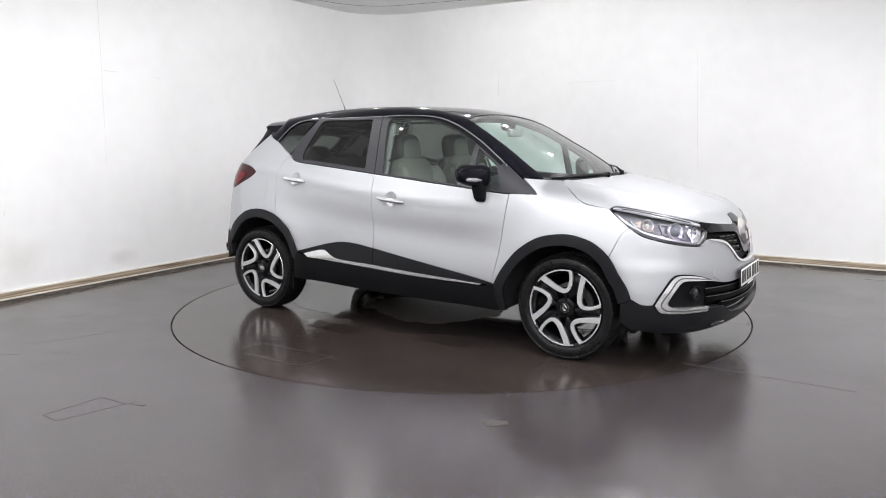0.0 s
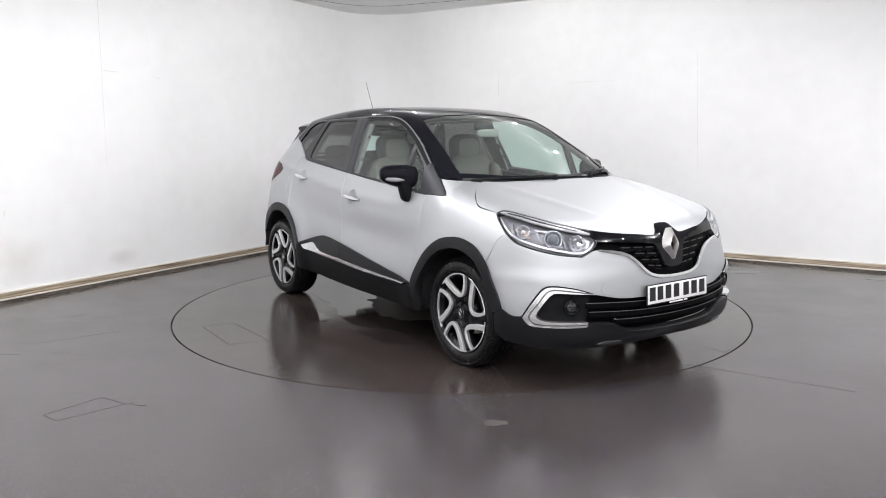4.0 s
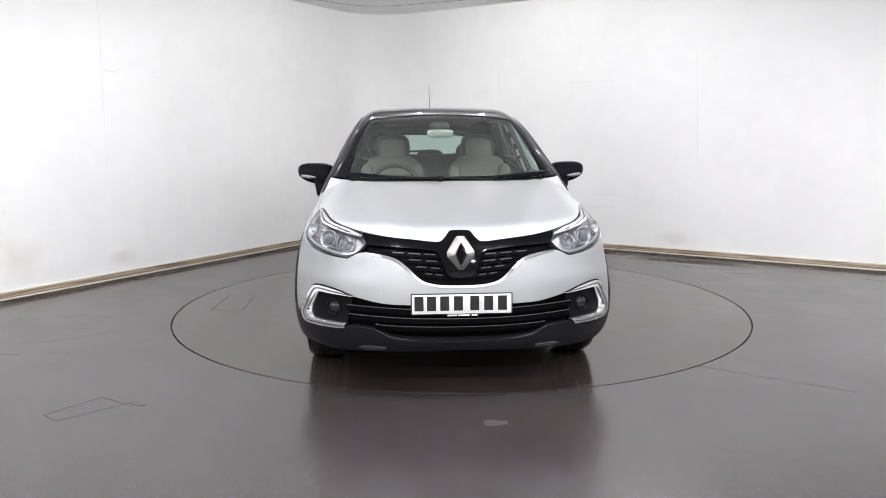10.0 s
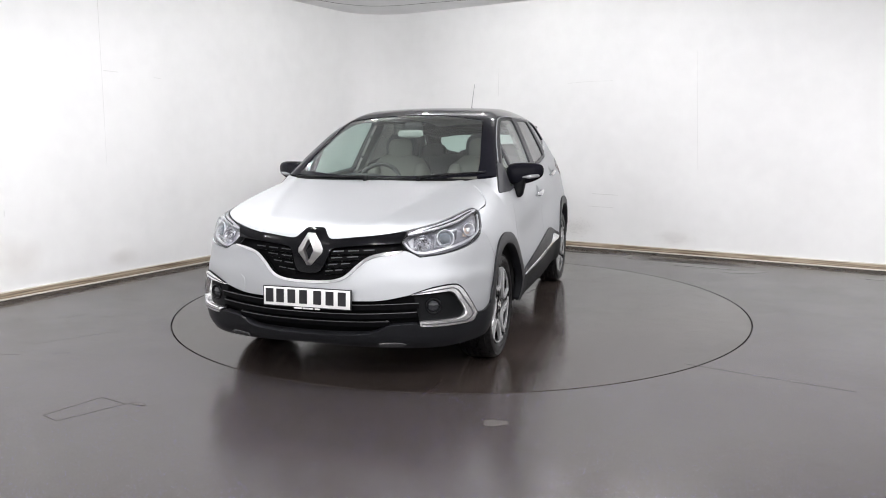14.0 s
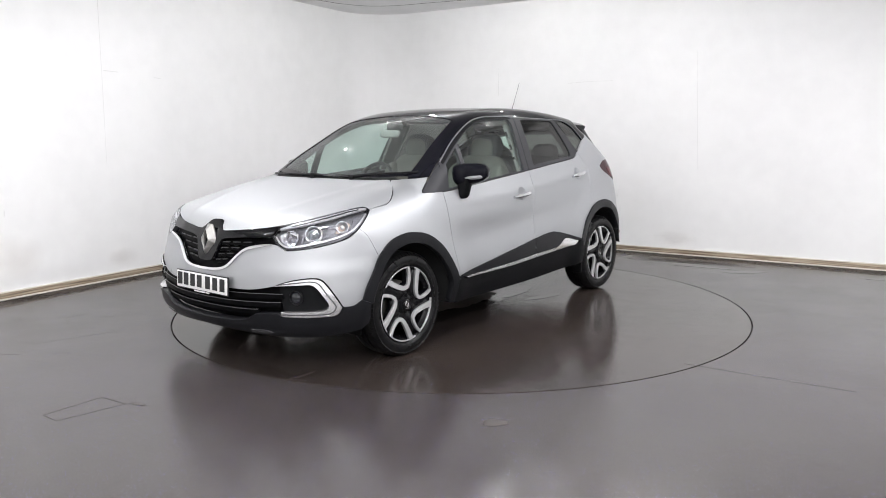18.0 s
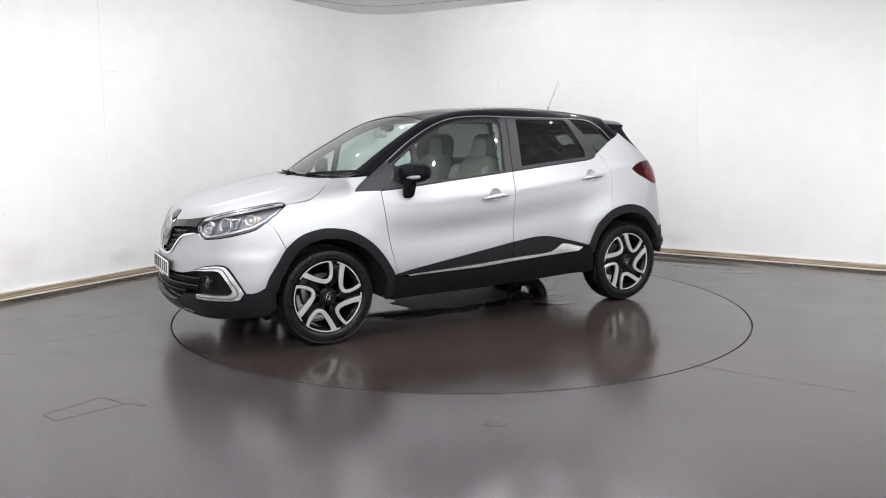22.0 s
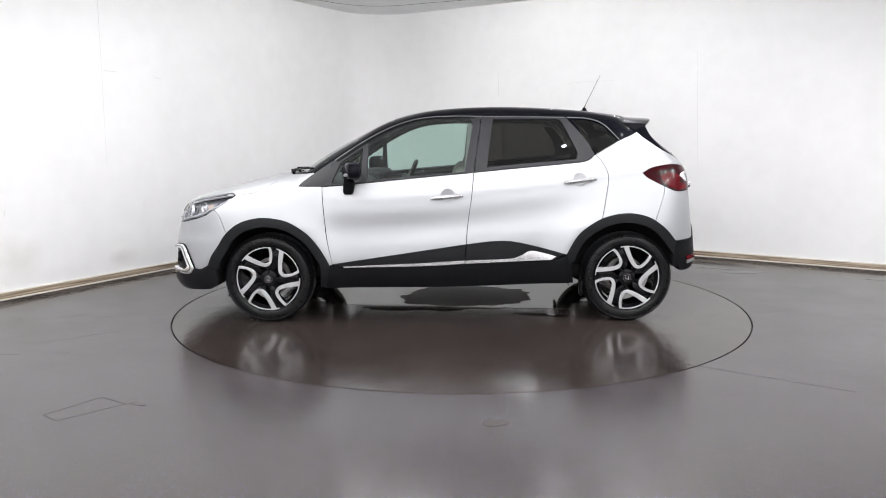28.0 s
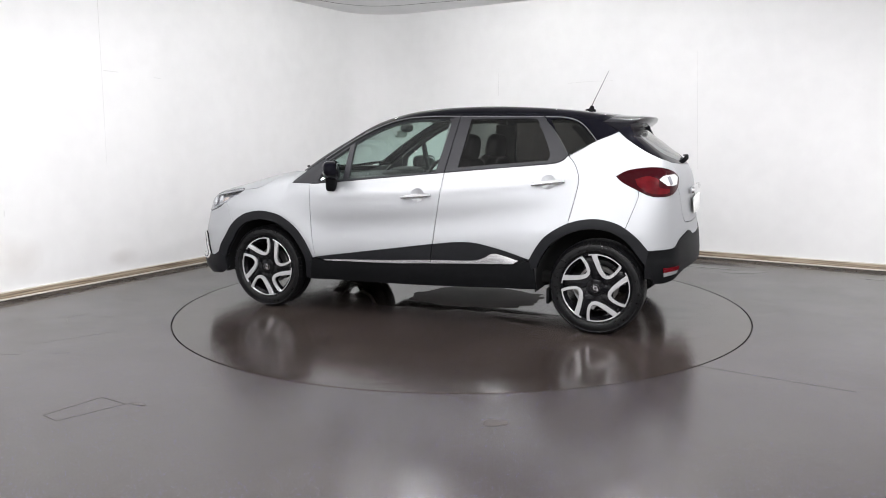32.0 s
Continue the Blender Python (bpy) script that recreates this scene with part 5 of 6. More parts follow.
# ---- inside and under the skin ----
def shells():
    front = [(MF, 0.88, 1), (2.2, 0.85), (1.9, 0.90), (1.62, 0.92, 1), (1.66, 0.24, 1), (MF, 0.24, 1)]
    panel("front_liner", both_halves(front, MF), DARK, CAR, "black inner liner", off=-0.075, thick=0, step=0.06)
    back = [(MB, 1.13, 1), (-1.75, 1.13), (-1.50, 1.12, 1), (-1.60, 0.50, 1), (MB, 0.50, 1)]
    panel("rear_liner", both_halves(back, MB), DARK, CAR, "black inner liner", off=-0.06, thick=0, step=0.06)
    for s in (1, -1):
        panel("door_liner", [(0.93, 0.985, 1), (0.87, 0.70), (0.84, 0.30, 1), (-0.90, 0.30, 1), (-0.92, 0.55), (-1.0, 0.68), (-1.13, 0.75), (-1.28, 0.765), (-1.40, 0.75), (-1.55, 0.60, 1), (-1.60, 1.10, 1),
                             (-1.25, 1.26), (-1.05, 1.165), (-0.19, 1.07), (0.5, 1.01)], TRIM, CAR, "dark inner door trim", side=s, off=-0.05, thick=0, step=0.06)
        panel("wing_liner", [(0.92, 0.97, 1), (0.90, 0.75), (0.98, 0.64), (1.136, 0.735), (1.256, 0.76), (1.353, 0.76), (1.50, 0.70), (1.60, 0.60, 1), (1.66, 0.90, 1), (1.5, 0.93), (1.2, 0.97)],
              DARK, CAR, side=s, off=-0.05, thick=0, step=0.06)
    bm = bmesh.new()
    bevel_box(bm, (3.10, 1.20, 0.10), (0.22, 0, 0.345), 0.03)
    bevel_box(bm, (1.70, 1.62, 0.08), (0.0, 0, 0.345), 0.02)
    bevel_box(bm, (0.25, 0.9, 0.10), (1.55, 0, 0.27), 0.03)
    part("floor_pan", bm, DARK, CAR, "black underbody")
    for x, y in ((1.29, 0.855), (-1.285, 0.81)):
        for s in (1, -1):
            bm = bmesh.new()
            rows = []
            for k in range(25):
                a = math.radians(-8 + (196 if x > 0 else 180) * k / 24)
                rows.append([bm.verts.new((x + r * math.cos(a), s * (y + dy), 0.32 + r * math.sin(a))) for r, dy in ((0.405, -0.005), (0.405, -0.30), (0.15, -0.30))])
            for p, q in zip(rows, rows[1:]):
                for j in range(2):
                    bm.faces.new((p[j], q[j], q[j + 1], p[j + 1]))
            part("wheel_well", bm, DARK, CAR)
    bm = bmesh.new()
    bevel_box(bm, (0.04, 1.25, 0.10), (1.64, 0, 0.21), 0.01)
    part("air_deflector", bm, PLASTIC, CAR)
    for y in (0.62, -0.62):
        bm = bmesh.new()
        bevel_box(bm, (0.016, 0.20, 0.11), (1.612, y * 1.08, 0.228), 0.006, turn=(0, -12, 0))
        part("wheel_deflector", bm, PLASTIC, CAR)
        bm = bmesh.new()
        bevel_box(bm, (0.02, 0.10, 0.11), (-0.975, y * 1.22, 0.245), 0.006)
        part("mud_flap", bm, PLASTIC, CAR)
    bm = bmesh.new()
    got = bmesh.ops.create_cone(bm, cap_ends=True, segments=20, radius1=0.085, radius2=0.085, depth=0.42)["verts"]
    bmesh.ops.transform(bm, matrix=pose(-1.45, 0.25, 0.36, 90, 0, 0) @ Matrix.Diagonal((1.4, 0.8, 1, 1)), verts=got)
    part("exhaust_box", bm, DISC, CAR, "steel exhaust silencer")


shells()


# ---- lamps ----
def oval(a, z, ra, rz, n=14):
    return [(a + ra * math.cos(2 * math.pi * i / n), z + rz * math.sin(2 * math.pi * i / n)) for i in range(n)]


def skin_frame(a, z, side, off):
    """A pose on the skin: x outwards, z up."""
    p, n = wrap([(a, z)], off)
    p, n = p[0] * (1, side, 1), n[0] * (1, side, 1)
    x = Vector(n)
    y = Vector((0, 0, 1)).cross(x).normalized()
    m = Matrix((x, y, x.cross(y))).transposed().to_4x4()
    m.translation = Vector(p)
    return m


def turned(bm, profile, m, n=28):
    """Turn (radius, along) pairs round a pose's x axis."""
    rows = [[bm.verts.new(m @ Vector((a, r * math.cos(2 * math.pi * i / n), r * math.sin(2 * math.pi * i / n)))) for i in range(n)] for r, a in profile]
    for p, q in zip(rows, rows[1:]):
        for i in range(n):
            bm.faces.new((p[i], p[(i + 1) % n], q[(i + 1) % n], q[i]))


def shrink(pts, k, kz=None):
    c = np.mean([p[:2] for p in pts], axis=0)
    return [(c[0] + (p[0] - c[0]) * k, c[1] + (p[1] - c[1]) * (kz or k), *p[2:]) for p in pts]


def headlight(s):
    lamp = panel("headlight", shrink(LAMP, 0.99), LAMP_GREY, CAR, "clear headlight with a round projector and chrome reflectors", off=-0.040, thick=0, side=s)
    panel("bezel", shrink(LAMP, 0.995), BEZEL, lamp, "dark lamp rim", holes=[shrink(LAMP, 0.980, 0.955)], off=-0.002, thick=0.035, side=s, step=0.02)
    low = [(1.578, 0.912), (1.645, 0.852), (1.705, 0.810), (1.79, 0.780), (1.90, 0.753), (1.995, 0.738), (2.042, 0.760), (2.066, 0.795)]
    panel("light_strip", ribbon(low, [0.005, 0.008, 0.009, 0.010, 0.010, 0.010, 0.008, 0.005]), BOWL, lamp, "chrome running-light strip", off=-0.010, side=s, step=0.02)
    brow = [(1.570, 0.933), (1.62, 0.930), (1.70, 0.919), (1.81, 0.896), (1.90, 0.873), (1.98, 0.851), (2.045, 0.832)]
    panel("brow", ribbon(brow, [0.007, 0.014, 0.018, 0.020, 0.020, 0.017, 0.008]), BROW, lamp, "silver upper trim", off=-0.0025, side=s, step=0.02)
    panel("brow_groove", ribbon([(p[0], p[1] - 0.002) for p in brow[1:-1]], 0.004), BEZEL, lamp, off=-0.0005, thick=0.004, side=s, step=0.02)
    for name, a, z, r, depth in (("projector", 1.872, 0.812, 0.047, -0.030), ("faceted_reflector", 1.985, 0.788, 0.048, -0.026), ("reflector", 1.728, 0.846, 0.034, -0.028)):
        m = skin_frame(a, z, s, depth)
        aim = Vector(m.col[0][:3]) + Vector((0.6, 0.15 * s, 0.1))
        fwd = Matrix.Translation(m.translation) @ aim.to_track_quat("X", "Z").to_matrix().to_4x4()
        bm = bmesh.new()
        if name == "faceted_reflector":
            turned(bm, [(r * 0.2, -0.016), (r * 0.55, -0.006), (r * 0.8, 0.004), (r * 1.05, 0.010)], fwd, 9)
            for i, v in enumerate(bm.verts):
                v.co += fwd.to_3x3() @ Vector((0.006 * math.sin(i * 2.4), 0, 0))
            part(name, bm, FACET, lamp, "faceted chrome reflector", smooth=False)
            continue
        turned(bm, [(r * 0.45, -0.014), (r * 0.74, 0.0), (r * 0.92, 0.012), (r, 0.015), (r * 1.06, 0.012), (r * 1.06, -0.005)], fwd)
        part(name, bm, BOWL, lamp, "chrome lamp bowl")
        bm = bmesh.new()
        if name == "projector":
            turned(bm, [(r * 0.72, 0.002), (r * 0.66, 0.010), (r * 0.5, 0.018), (r * 0.28, 0.022), (0.0005, 0.024)], fwd)
            part("lens", bm, PROJECTOR, lamp, "grey glass projector lens")
        else:
            turned(bm, [(r * 0.34, -0.012), (r * 0.34, 0.008), (r * 0.2, 0.014), (0.0005, 0.016)], fwd)
            part("bulb", bm, CLEAR_LENS, lamp)
    panel("indicator", [(1.675, 0.872, 1), (1.70, 0.888), (1.735, 0.880, 1), (1.765, 0.815, 1), (1.735, 0.812), (1.70, 0.832)], AMBER, lamp, "pale amber indicator", off=-0.034, side=s, step=0.015)
    for path in (((1.795, 0.872), (1.80, 0.83), (1.815, 0.79)), ((1.925, 0.845), (1.925, 0.80), (1.932, 0.765)), ((1.655, 0.895), (1.66, 0.87), (1.68, 0.835))):
        panel("divider", ribbon(path, [0.008, 0.011, 0.008]), LAMP_GREY, lamp, off=-0.024, side=s, step=0.015)
    panel("lamp_shelf", ribbon([(1.80, 0.80), (1.86, 0.782), (1.92, 0.768)], [0.008, 0.011, 0.008]), LAMP_GREY, lamp, off=-0.018, side=s, step=0.015)
    panel("lamp_shelf", ribbon([(1.79, 0.868), (1.86, 0.856), (1.93, 0.838)], [0.006, 0.010, 0.006]), BOWL, lamp, off=-0.026, side=s, step=0.015)
    panel("inner_fin", [(2.022, 0.825, 1), (2.05, 0.805, 1), (2.04, 0.768, 1), (2.015, 0.758, 1), (2.02, 0.79)], BOWL, lamp, off=-0.024, side=s, step=0.015)
    ob = panel("cover", shrink(LAMP, 0.992), LENS, lamp, "clear lamp cover", off=0.0, thick=0, side=s)
    ob.visible_shadow = False


FACET = material("facet_chrome", (0.66, 0.66, 0.69), 0.12, 0.95)
ACCENT = material("slat_accent", (0.05, 0.05, 0.053), 0.3, 0.7)
BEZEL = material("lamp_bezel", (0.025, 0.025, 0.028), 0.25, 0.1)
PROJECTOR = material("projector_glass", (0.13, 0.145, 0.16), 0.03, 0.0, 1.0)
TAIL_LAMP = [(-1.421, 1.078, 1), (-1.492, 1.114), (-1.596, 1.133), (-1.693, 1.132), (-1.80, 1.107), (-1.865, 1.066, 1), (-1.838, 1.01), (-1.752, 0.957), (-1.664, 0.946), (-1.598, 0.954),
             (-1.512, 1.003), (-1.452, 1.042)]
DEEP_RED = material("dark_red_lens", (0.030, 0.002, 0.004), 0.06, 0.0, 0.0, spec=0.25)


def tail_light(s):
    lamp = panel("tail_light", TAIL_LAMP, DEEP_RED, CAR, "glossy red tail light with a clear inner lens", off=0.002, thick=0.02, side=s, step=0.02)
    panel("red_lens", shrink([(-1.53, 1.058, 1), (-1.60, 1.078), (-1.66, 1.056), (-1.66, 1.005), (-1.73, 0.990), (-1.71, 0.964), (-1.61, 0.966), (-1.545, 1.010)], 1.0), RED, lamp, "bright red lens", off=0.004, thick=0.004, side=s, step=0.02)
    panel("clear_lens", [(-1.668, 1.055, 1), (-1.698, 1.076), (-1.80, 1.085), (-1.842, 1.066, 1), (-1.80, 1.018), (-1.714, 1.014, 1)], CLEAR_LENS, lamp, "clear reversing lens", off=0.005, thick=0.004, side=s, step=0.02)
    panel("lens_bar", ribbon([(-1.735, 1.072), (-1.75, 1.02)], 0.022), LAMP_GREY, lamp, off=0.008, thick=0.004, side=s, step=0.02)
    refl = panel("reflector", [(-1.655, 0.480, 1), (-1.766, 0.487, 1), (-1.76, 0.462, 1), (-1.657, 0.452, 1)], RED, CAR, "red bumper reflector", off=0.018, thick=0.01, side=s, step=0.02)
    panel("reverse_lamp", [(-1.657, 0.450, 1), (-1.755, 0.460, 1), (-1.74, 0.440, 1), (-1.659, 0.425, 1)], INDICATOR, CAR, side=s, off=0.017, thick=0.01, step=0.02)


for s in (1, -1):
    headlight(s)
    tail_light(s)


# ---- nose: grille, badge, plate, fog lamps ----
def nose():
    loop = [sharp(GRILLE_TOP[0])] + GRILLE_TOP[1:-1] + [sharp(GRILLE_TOP[-1])]
    half = [sharp(GRILLE_LOW[0])] + GRILLE_LOW[1:-1] + [sharp(GRILLE_LOW[-1]), (2.083, 0.80)] + loop
    grille = panel("grille", both_halves(half, MF), GRILLE_BLACK, CAR, "glossy black grille", off=-0.035, thick=0, step=0.025)
    band_top = [(p[0], p[1] - 0.001, *p[2:]) for p in loop]
    band = band_top + [(MF, 0.625, 1), (2.475, 0.64), (2.435, 0.73), (2.41, 0.758), (2.31, 0.772), (2.166, 0.783), (2.085, 0.788, 1)]
    panel("grille_surround", whole(band), PIANO, grille, "piano-black grille bar with a raised middle", off=0.004, thick=0.03, step=0.02)
    trim = [(MF, 0.581), (2.431, 0.5855), (2.366, 0.6015), (2.326, 0.6295), (2.285, 0.6715), (2.229, 0.7135), (2.159, 0.7335), (2.08, 0.748)]
    wide = [0.014] * 7 + [0.006]
    line = ribbon(trim, wide)
    panel("grille_trim", whole_strip(line), CHROME, grille, "chrome lower grille edge", off=0.008, thick=0.02, step=0.02)
    for s in (1, -1):
        for z, a0, a1 in ((0.735, 2.20, 2.43), (0.700, 2.28, 2.44), (0.664, 2.32, 2.45), (0.630, 2.36, 2.46)):
            lift = 0.012
            path = [(a0, z + lift), ((a0 + a1) / 2, z + lift / 2), (a1, z)]
            panel("grille_slat", ribbon(path, 0.016), GRILLE_BLACK, grille, off=-0.012, thick=0.03, side=s, step=0.02)
            n = 2 if a1 - a0 < 0.2 else 3
            for k in range(n):
                u0, u1 = (k + 0.12) / n, (k + 0.80) / n
                dash = [(a0 + (a1 - a0) * u, z + lift * (1 - u) + 0.009) for u in (u0, (u0 + u1) / 2, u1)]
                panel("slat_accent", ribbon(dash, 0.006), ACCENT, grille, "satin accent on the slat", off=-0.008, thick=0.006, side=s, step=0.02)
    low = [(MF, 0.484, 1), (2.305, 0.486), (2.178, 0.492), (2.06, 0.518), (1.97, 0.54), (1.88, 0.545), (1.84, 0.49), (1.80, 0.41), (1.84, 0.375), (2.04, 0.368), (2.15, 0.358), (2.19, 0.333), (2.235, 0.314), (2.329, 0.305), (MF, 0.300, 1)]
    lower = panel("lower_grille", both_halves(low, MF), GRILLE_BLACK, CAR, "black lower grille", off=-0.045, thick=0, step=0.03)
    for z, a0 in ((0.452, 2.02), (0.405, 2.03), (0.362, 2.16)):
        pts = [(a0, z + 0.012), (2.15, z + 0.006), (2.3, z), (MF, z - 0.002), (2 * MF - 2.3, z), (2 * MF - 2.15, z + 0.006), (2 * MF - a0, z + 0.012)]
        panel("grille_slat", ribbon(pts, 0.026), GRILLE_BLACK, lower, off=-0.008, thick=0.03, step=0.03)
        panel("slat_edge", ribbon([(a, zz + 0.0145) for a, zz in pts], 0.003), LOW_EDGE, lower, off=-0.006, thick=0.004, step=0.03)
    for s in (1, -1):
        c_shape = [(2.05, 0.522, 1), (1.966, 0.553), (1.88, 0.566), (1.838, 0.552), (1.79, 0.475), (1.753, 0.402, 1), (1.775, 0.366), (1.82, 0.357), (2.015, 0.357, 1), (2.02, 0.382, 1),
                   (1.85, 0.386), (1.822, 0.395), (1.808, 0.417), (1.845, 0.490), (1.868, 0.524), (1.89, 0.535), (1.966, 0.530)]
        panel("fog_gap", [(2.05, 0.528, 1), (1.966, 0.559), (1.88, 0.573), (1.832, 0.558), (1.782, 0.477), (1.744, 0.402, 1), (1.768, 0.359), (1.82, 0.350), (2.015, 0.350, 1), (2.02, 0.376, 1),
                          (1.85, 0.380), (1.817, 0.390), (1.802, 0.417), (1.840, 0.493), (1.864, 0.530), (1.89, 0.541), (1.966, 0.536)], PLASTIC, CAR, side=s, off=0.008, thick=0.03, step=0.02)
        fog = panel("fog_surround", c_shape, FOG_TRIM, CAR, "chrome bracket round the fog lamp", off=0.016, thick=0.05, side=s, step=0.02)
        groove = [(2.04, 0.528), (1.966, 0.5415), (1.885, 0.5515), (1.852, 0.5385), (1.817, 0.478), (1.780, 0.411), (1.797, 0.379), (1.825, 0.3715), (2.012, 0.3695)]
        panel("fog_groove", ribbon(groove, 0.006), LOW_EDGE, fog, "dark line along the bracket", off=0.0185, thick=0.003, side=s, step=0.02)
        panel("fog_recess", [(2.04, 0.515, 1), (1.966, 0.527), (1.89, 0.532), (1.868, 0.52), (1.845, 0.488), (1.81, 0.416), (1.84, 0.39), (2.02, 0.385, 1)], PLASTIC, CAR, "black fog-lamp housing", side=s, off=-0.02, thick=0.02, step=0.02)
        m = skin_frame(1.955, 0.462, s, -0.022)
        fwd = Matrix.Translation(m.translation) @ Vector((0.95, 0.3 * s, 0.0)).to_track_quat("X", "Z").to_matrix().to_4x4()
        bm = bmesh.new()
        turned(bm, [(0.046, 0.0), (0.044, 0.016), (0.036, 0.020), (0.032, 0.010)], fwd)
        part("fog_ring", bm, RIM_BLACK, fog)
        bm = bmesh.new()
        turned(bm, [(0.032, 0.008), (0.025, 0.014), (0.012, 0.017), (0.0005, 0.018)], fwd)
        part("fog_lens", bm, FOG_GLASS, fog, "dark glass round fog lamp")
        panel("skid_accent", [(2.19, 0.268, 1), (2.11, 0.272), (2.07, 0.262, 1), (2.10, 0.250), (2.19, 0.252, 1)], SKID, CAR, "glossy black skid accent", off=0.016, thick=0.01, side=s, step=0.02)
    bm = bmesh.new()
    m = Matrix.Translation((2.105, 0, 0.742)) @ pose(0, 0, 0, 0, -9, 0)
    outer = [(0.020, 0.096), (0.074, 0.012), (0.074, -0.012), (0.020, -0.096), (-0.020, -0.096), (-0.074, -0.012), (-0.074, 0.012), (-0.020, 0.096)]
    inner = [(0.003, 0.052), (0.024, 0.003), (0.024, -0.003), (0.003, -0.052), (-0.003, -0.052), (-0.024, -0.003), (-0.024, 0.003), (-0.003, 0.052)]
    f = [[bm.verts.new(m @ Vector((d, p[0], p[1]))) for p in loop] for loop, d in ((outer, 0.0), (outer, 0.006), ([(o[0] * 0.95, o[1] * 0.96) for o in outer], 0.012), ([(i[0] * 1.25, i[1] * 1.12) for i in inner], 0.036), (inner, 0.022), (inner, 0.0))]
    for a, b in zip(f, f[1:]):
        for i in range(8):
            bm.faces.new((a[i], a[(i + 1) % 8], b[(i + 1) % 8], b[i]))
    bmesh.ops.recalc_face_normals(bm, faces=bm.faces)
    part("badge", bm, SATIN, CAR, "plain chrome diamond badge", smooth=False)
    plate = tagged(new("number_plate"), "white front number plate with plain black bars")
    plate.parent = CAR
    plate.matrix_basis = pose(2.172, 0, 0.496, 0, -3, 0)
    bm = bmesh.new()
    bevel_box(bm, (0.010, 0.524, 0.111), (0, 0, 0), 0.003)
    part("plate_board", bm, INK, plate)
    bm = bmesh.new()
    bevel_box(bm, (0.006, 0.512, 0.100), (0.004, 0, 0), 0.002)
    part("plate_face", bm, PLATE, plate, "white plate face")
    for y in (-0.220, -0.156, -0.088, -0.018, 0.066, 0.138, 0.209):
        bm = bmesh.new()
        bevel_box(bm, (0.002, 0.046, 0.074), (0.0085, y, 0.004), 0)
        part("plain_bar", bm, INK, plate, smooth=False)
    for y, w in ((-0.03, 0.05), (0.03, 0.06), (0.085, 0.03)):
        bm = bmesh.new()
        bevel_box(bm, (0.002, w, 0.008), (0.0055, y - 0.02, -0.058), 0)
        part("plain_line", bm, PLATE, plate, smooth=False)
    panel("fuel_flap", [(-1.412, 1.0, 1), (-1.255, 1.015, 1), (-1.248, 0.885), (-1.27, 0.868), (-1.36, 0.862), (-1.388, 0.88)], SILVER, CAR, "silver fuel flap", side=-1, off=0.0025, thick=0.006, step=0.02)
    panel("tow_cover", [(2.175, 0.54), (2.165, 0.575), (2.13, 0.585), (2.09, 0.575), (2.085, 0.535, 1), (2.13, 0.51), (2.17, 0.505, 1)], SILVER, CAR, side=-1, off=0.003, thick=0.006, step=0.02)


def whole(half):
    """A band across the middle from its left half: eight points along the top, the rest below."""
    top, low = half[:8], half[8:]
    mir = lambda pts: [(2 * MF - p[0], *p[1:]) for p in reversed(pts)]
    return top + mir(top)[1:] + mir(low) + low[1:]


def whole_strip(line):
    """A ribbon that starts at the middle, with its mirror image."""
    n = len(line) // 2
    a, b = line[:n], line[n:]
    mir = lambda pts: [(2 * MF - p[0], *p[1:]) for p in reversed(pts)]
    a = [a[0][:2]] + a[1:]
    b = b[:-1] + [b[-1][:2]]
    return mir(a)[:-1] + a + b + mir(b)[1:]


nose()


# ---- mirrors, handles, wipers, aerial, spoiler ----
def door_mirror(s):
    bm = bmesh.new()
    blob(bm, (0.675, s * 0.872, 1.108), (0.058, 0.126, 0.061), 0.62, (0, 0, s * 20))
    for v in bm.verts:
        k = (v.co.z - 1.108) / 0.056
        if k < 0:
            v.co.y += s * -0.022 * k * k * (1 if v.co.y * s > 0.872 else -0.3)
            v.co.z += 0.034 * k * min(max((0.985 - v.co.y * s) / 0.20, 0), 1)
    mirror = part("door_mirror", bm, BLACK, CAR, "glossy black door mirror")
    bm = bmesh.new()
    rows = []
    for z, x, y, hx, hy in ((1.09, 0.690, 0.850, 0.045, 0.050), (1.04, 0.695, 0.840, 0.042, 0.042), (0.99, 0.702, 0.838, 0.040, 0.034), (0.955, 0.706, 0.835, 0.038, 0.03), (0.937, 0.708, 0.830, 0.028, 0.02)):
        rows.append([bm.verts.new((x + hx * math.copysign(abs(math.cos(t)) ** 0.6, math.cos(t)), s * (y + hy * math.copysign(abs(math.sin(t)) ** 0.6, math.sin(t))), z)) for t in [2 * math.pi * i / 20 for i in range(20)]])
    for p, q in zip(rows, rows[1:]):
        for i in range(20):
            bm.faces.new((p[i], p[(i + 1) % 20], q[(i + 1) % 20], q[i]))
    bm.faces.new(rows[-1])
    bmesh.ops.recalc_face_normals(bm, faces=bm.faces)
    part("mirror_foot", bm, PLASTIC, mirror, "black plastic mirror foot")
    bm = bmesh.new()
    rod(bm, [(0.655, s * 0.982, 1.090), (0.690, s * 0.958, 1.082), (0.716, s * 0.915, 1.076), (0.732, s * 0.865, 1.074)], [0.007, 0.014, 0.014, 0.006])
    part("mirror_indicator", bm, INDICATOR, mirror, "clear mirror indicator strip")
    bm = bmesh.new()
    blob(bm, (0.632, s * 0.862, 1.108), (0.012, 0.084, 0.045), 0.5, (0, 0, s * 20))
    part("mirror_glass", bm, CHROME, mirror, "mirror glass")


